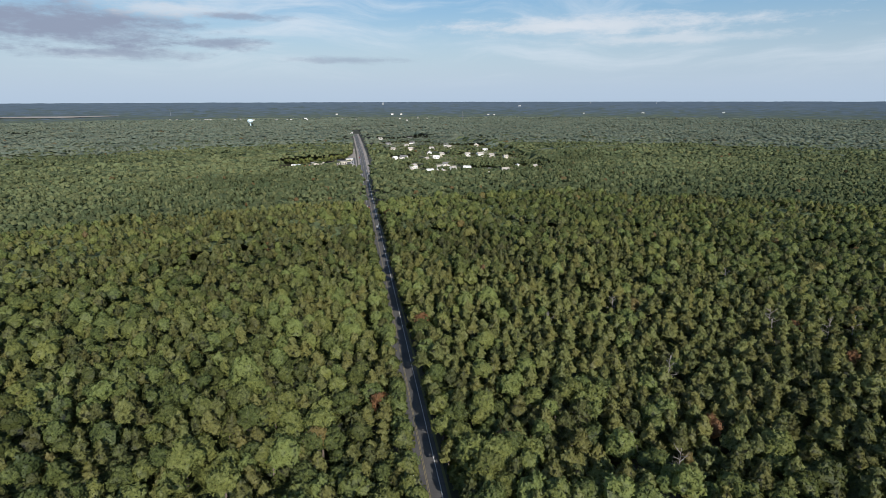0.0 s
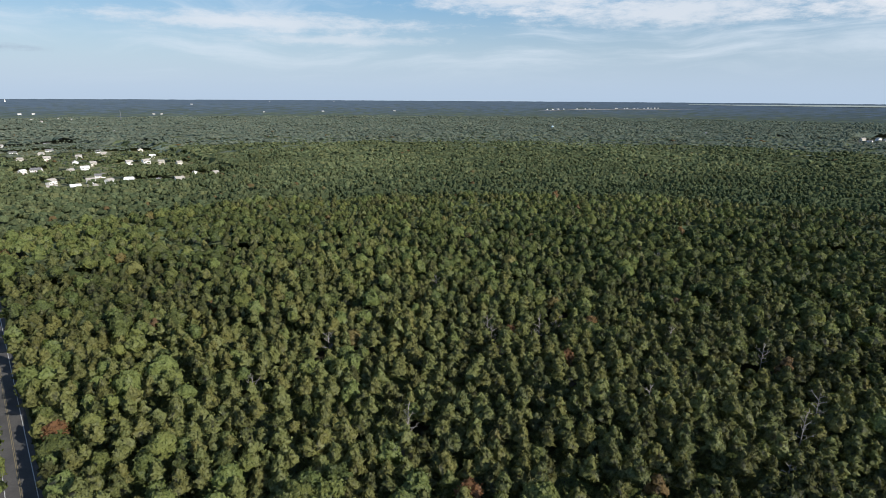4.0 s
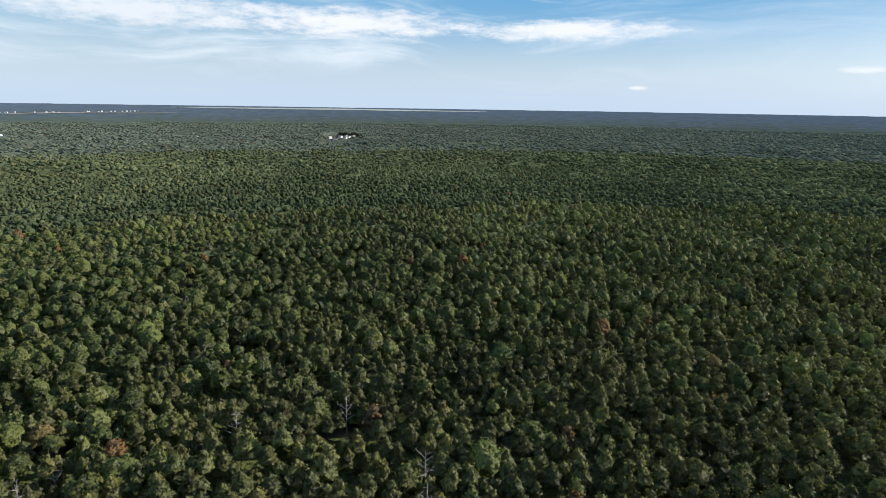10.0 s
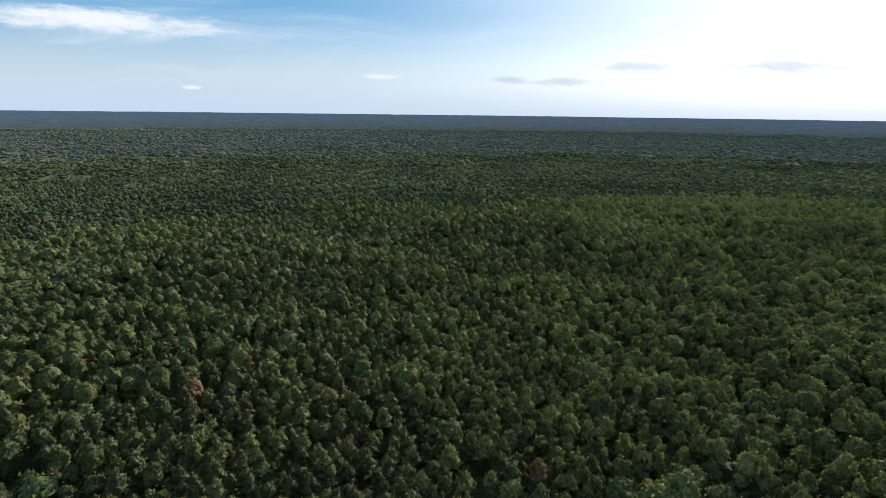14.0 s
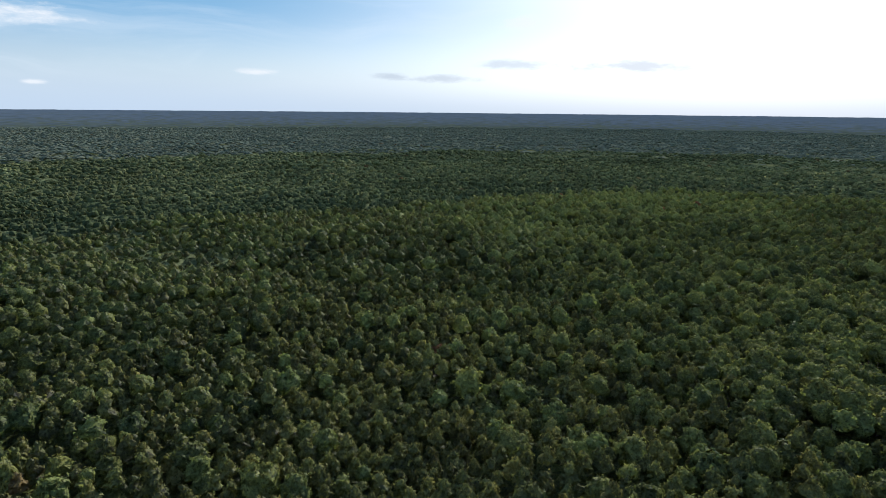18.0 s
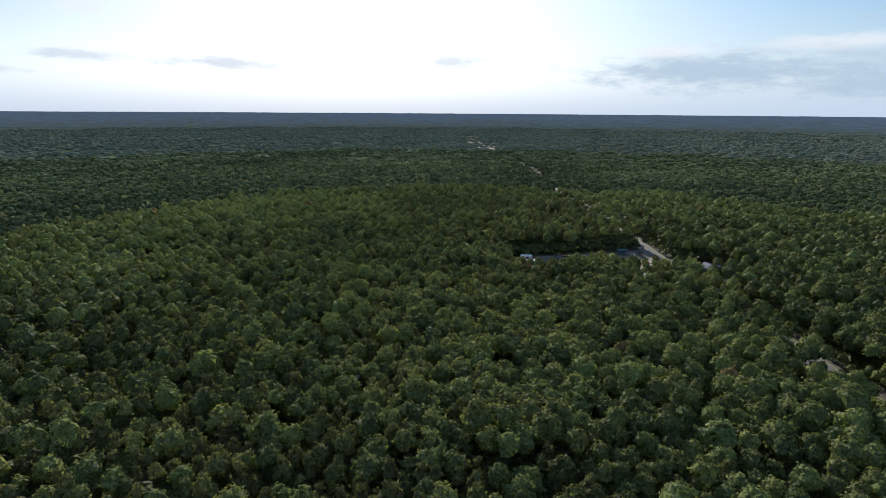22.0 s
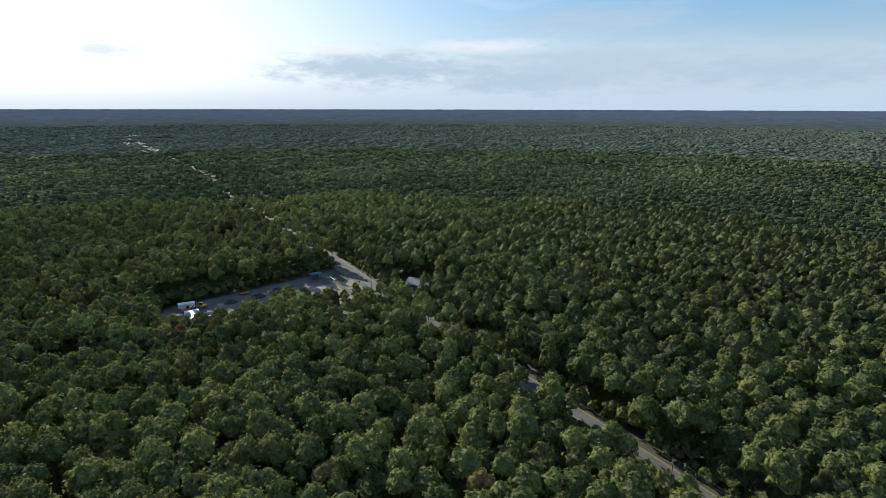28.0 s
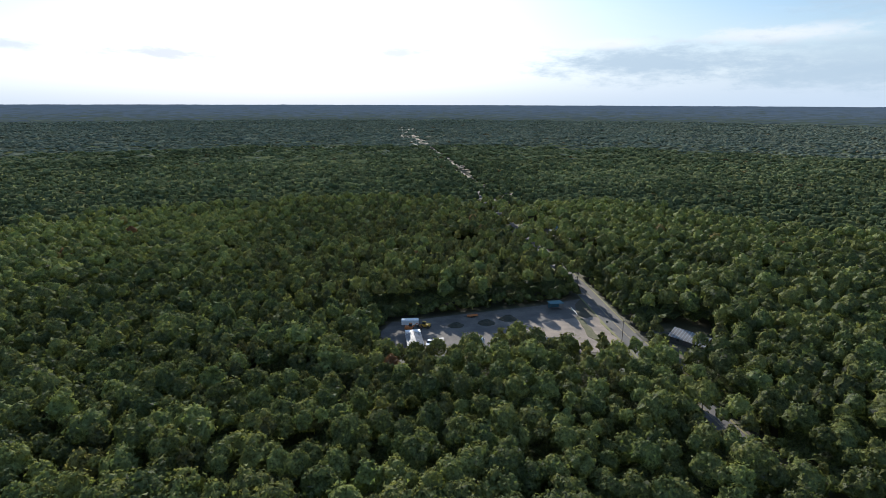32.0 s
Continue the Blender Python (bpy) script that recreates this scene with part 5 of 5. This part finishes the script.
def digger(m, paint, label, arm):
    ob = thing("excavator" if arm else "wheel_loader", label, "machine", m=m)
    if arm:
        for s in (-0.95, 0.95):
            bm = bmesh.new()
            prism(bm, [(-1.7, 0.3), (-1.3, 0.0), (1.3, 0.0), (1.7, 0.3), (1.5, 0.75), (-1.5, 0.75)], "x", s - 0.28, s + 0.28)
            part("track", bm, RUBBER, ob)
        bm = bmesh.new()
        rod(bm, (0.3, 1.2, 1.5), (0.3, 3.2, 3.2), 0.2, 0.16)
        part("boom", bm, paint, ob)
        bm = bmesh.new()
        rod(bm, (0.3, 3.2, 3.2), (0.3, 5.0, 1.4), 0.16, 0.12)
        part("stick", bm, paint, ob)
        bm = bmesh.new()
        prism(bm, [(4.7, 1.4), (5.3, 1.4), (5.2, 0.7), (4.6, 0.6)], "x", -0.1, 0.7)
        part("bucket", bm, RUBBER, ob)
    else:
        for sx in (-0.95, 0.95):
            for sy in (-1.4, 1.4):
                bm = bmesh.new()
                wheel_mesh(bm, sx, sy, 0.62, 0.62, 0.5)
                part("wheel", bm, RUBBER, ob)
        bm = bmesh.new()
        prism(bm, [(2.6, 0.2), (3.5, 0.15), (2.9, 1.1), (2.6, 1.0)], "x", -1.15, 1.15)
        part("bucket", bm, RUBBER, ob)
        bm = bmesh.new()
        for s in (-0.6, 0.6):
            rod(bm, (s, 1.0, 1.4), (s, 2.8, 0.6), 0.12)
        part("arm", bm, paint, ob)
    bm = bmesh.new()
    box(bm, -1.05, 1.05, -1.9, 1.2, 0.7, 1.6)
    part("body", bm, paint, ob)
    bm = bmesh.new()
    box(bm, -0.95, 0.05, -0.2, 1.1, 1.6, 2.7)
    part("cab", bm, PANE, ob)
    bm = bmesh.new()
    box(bm, -1.0, 0.1, -0.25, 1.15, 2.7, 2.8)
    part("cab_roof", bm, paint, ob)


digger(pose(80.5, -365.2, 0.05, 0, 0, 80), ORANGE_MACHINE, "orange tracked excavator parked by the trailer", True)
digger(pose(73.8, -367.4, 0.05, 0, 0, 250), YELLOW_MACHINE, "yellow wheel loader parked in the yard", False)


def pickup(m, label):
    ob = thing("pickup_truck", label, "truck", m=m)
    bm = bmesh.new()
    prism(bm, [(-2.7, 0.45), (2.6, 0.45), (2.65, 0.95), (1.4, 1.1), (-2.7, 1.1)], "x", -0.95, 0.95)
    part("body", bm, CAR_PAINTS[0], ob)
    bm = bmesh.new()
    prism(bm, [(-0.6, 1.1), (1.4, 1.1), (0.8, 1.75), (-0.4, 1.78)], "x", -0.85, 0.85)
    part("cab", bm, PANE, ob)
    bm = bmesh.new()
    box(bm, -0.8, 0.8, -0.4, 0.75, 1.76, 1.83)
    part("roof", bm, CAR_PAINTS[0], ob)
    bm = bmesh.new()
    box(bm, -0.8, 0.8, -2.6, -0.75, 1.09, 1.12)
    part("bed", bm, RUBBER, ob)
    for sx in (-0.88, 0.88):
        for sy in (-1.7, 1.65):
            bm = bmesh.new()
            wheel_mesh(bm, sx, sy, 0.38, 0.38, 0.26)
            part("wheel", bm, RUBBER, ob)


pickup(pose(73.4, -350.8, 0.05, 0, 0, -20), "white pickup truck beside the workshop")

ob = thing("flatbed_trailer", "low flatbed trailer with red boards", "trailer", m=pose(53, -377.2, 0.05, 0, 0, 8))
bm = bmesh.new()
box(bm, -2.4, 2.4, -1.0, 1.0, 0.62, 0.78)
part("deck", bm, ORANGE_MACHINE, ob)
for x in (-0.5, 0.5):
    for y in (-0.95, 0.95):
        bm = bmesh.new()
        wheel_mesh(bm, 0, 0, 0, 0.33, 0.22)
        bmesh.ops.rotate(bm, verts=bm.verts[:], cent=(0, 0, 0), matrix=Matrix.Rotation(math.pi / 2, 3, "Z"))
        bmesh.ops.translate(bm, verts=bm.verts[:], vec=(x, y, 0.33))
        part("wheel", bm, RUBBER, ob)
bm = bmesh.new()
rod(bm, (2.3, 0, 0.65), (3.6, 0, 0.5), 0.07)
part("drawbar", bm, RUBBER, ob)

ob = thing("barrier", "white barrier beam at the yard entrance", "barrier", m=pose(8.0, -377.5, 0.05))
for y in (-4.0, 4.0):
    bm = bmesh.new()
    box(bm, -0.12, 0.12, y - 0.12, y + 0.12, 0, 1.15)
    part("post", bm, CREOSOTE, ob)
bm = bmesh.new()
box(bm, -0.09, 0.09, -4.3, 4.3, 0.95, 1.15)
part("beam", bm, TRIM, ob)

ob = thing("racks", "grey metal racks standing in the yard", "rack", m=pose(69.5, -352.5, 0.05, 0, 0, 10))
for x in (-1.6, 0, 1.6):
    for y in (-0.6, 0.6):
        bm = bmesh.new()
        box(bm, x - 0.06, x + 0.06, y - 0.06, y + 0.06, 0, 1.5)
        part("post", bm, TIN, ob)
for z in (0.7, 1.42):
    bm = bmesh.new()
    box(bm, -1.7, 1.7, -0.66, 0.66, z, z + 0.06)
    part("shelf", bm, TIN, ob)

ob = thing("road_sign", "dark roadside sign on the grass island", "sign", m=pose(-0.9, -362, 0.15))
bm = bmesh.new()
rod(bm, (0, 0, 0), (0, 0, 2.1), 0.05)
part("post", bm, TIN, ob)
bm = bmesh.new()
box(bm, -0.45, 0.45, -0.1, -0.04, 1.3, 2.1)
part("board", bm, RUBBER, ob)


def utility_pole(x, y, h, turn, label):
    ob = thing("utility_pole", label, "utility pole", "utility poles", pose(x, y, 0, 0, 0, turn))
    bm = bmesh.new()
    rod(bm, (0, 0, -0.2), (0, 0, h), 0.17, 0.12, 8)
    part("pole", bm, CREOSOTE, ob)
    bm = bmesh.new()
    box(bm, -1.2, 1.2, -0.07, 0.07, h - 0.85, h - 0.7)
    arm = part("crossarm", bm, CREOSOTE, ob)
    for sx in (-1.05, 0, 1.05):
        bm = bmesh.new()
        lathe(bm, [(0.05, h - 0.7), (0.08, h - 0.6), (0.05, h - 0.5)], 8, sx, 0)
        part("insulator", bm, TIN, arm)


POLES = [(0.6, -122), (0.3, -175), (-0.2, -232), (-0.2, -290), (-0.4, -346), (-1.6, -402), (-2.2, -458), (-2.0, -515)]
for x, y in POLES:
    utility_pole(x, y, 9.2, 0, "weathered wooden utility pole beside the road")
utility_pole(-12.6, -346, 7.5, 80, "short wooden service pole near the cottage")


def cable(a, b, sag, label):
    bm = bmesh.new()
    n = 10
    pts = [Vector(a).lerp(Vector(b), i / n) - Vector((0, 0, sag * 4 * (i / n) * (1 - i / n))) for i in range(n + 1)]
    rings = [[bm.verts.new(p + Vector((0.025 * math.cos(k * 1.5708), 0.025 * math.cos(k * 1.5708), 0.025 * math.sin(k * 1.5708)))) for k in range(4)] for p in pts]
    for u, v in zip(rings[:-1], rings[1:]):
        for k in range(4):
            bm.faces.new((u[k], u[(k + 1) % 4], v[(k + 1) % 4], v[k]))
    bm.faces.new(rings[0])
    bm.faces.new(rings[-1])
    tagged(part("cable", bm, WIRE, None), label, "cable", "overhead cables")


for (ax, ay), (bx, by) in zip(POLES[:-1], POLES[1:]):
    for dx in (-1.05, 0, 1.05):
        cable((ax + dx, ay, 8.7), (bx + dx, by, 8.7), 0.7, "black overhead cable between roadside poles")
cable((-0.4, -346, 8.4), (-12.6, -346, 7.1), 0.4, "black service cable across the road")
cable((-12.6, -346, 7.1), (-21.0, -343.5, 3.4), 0.2, "black service cable to the cottage")
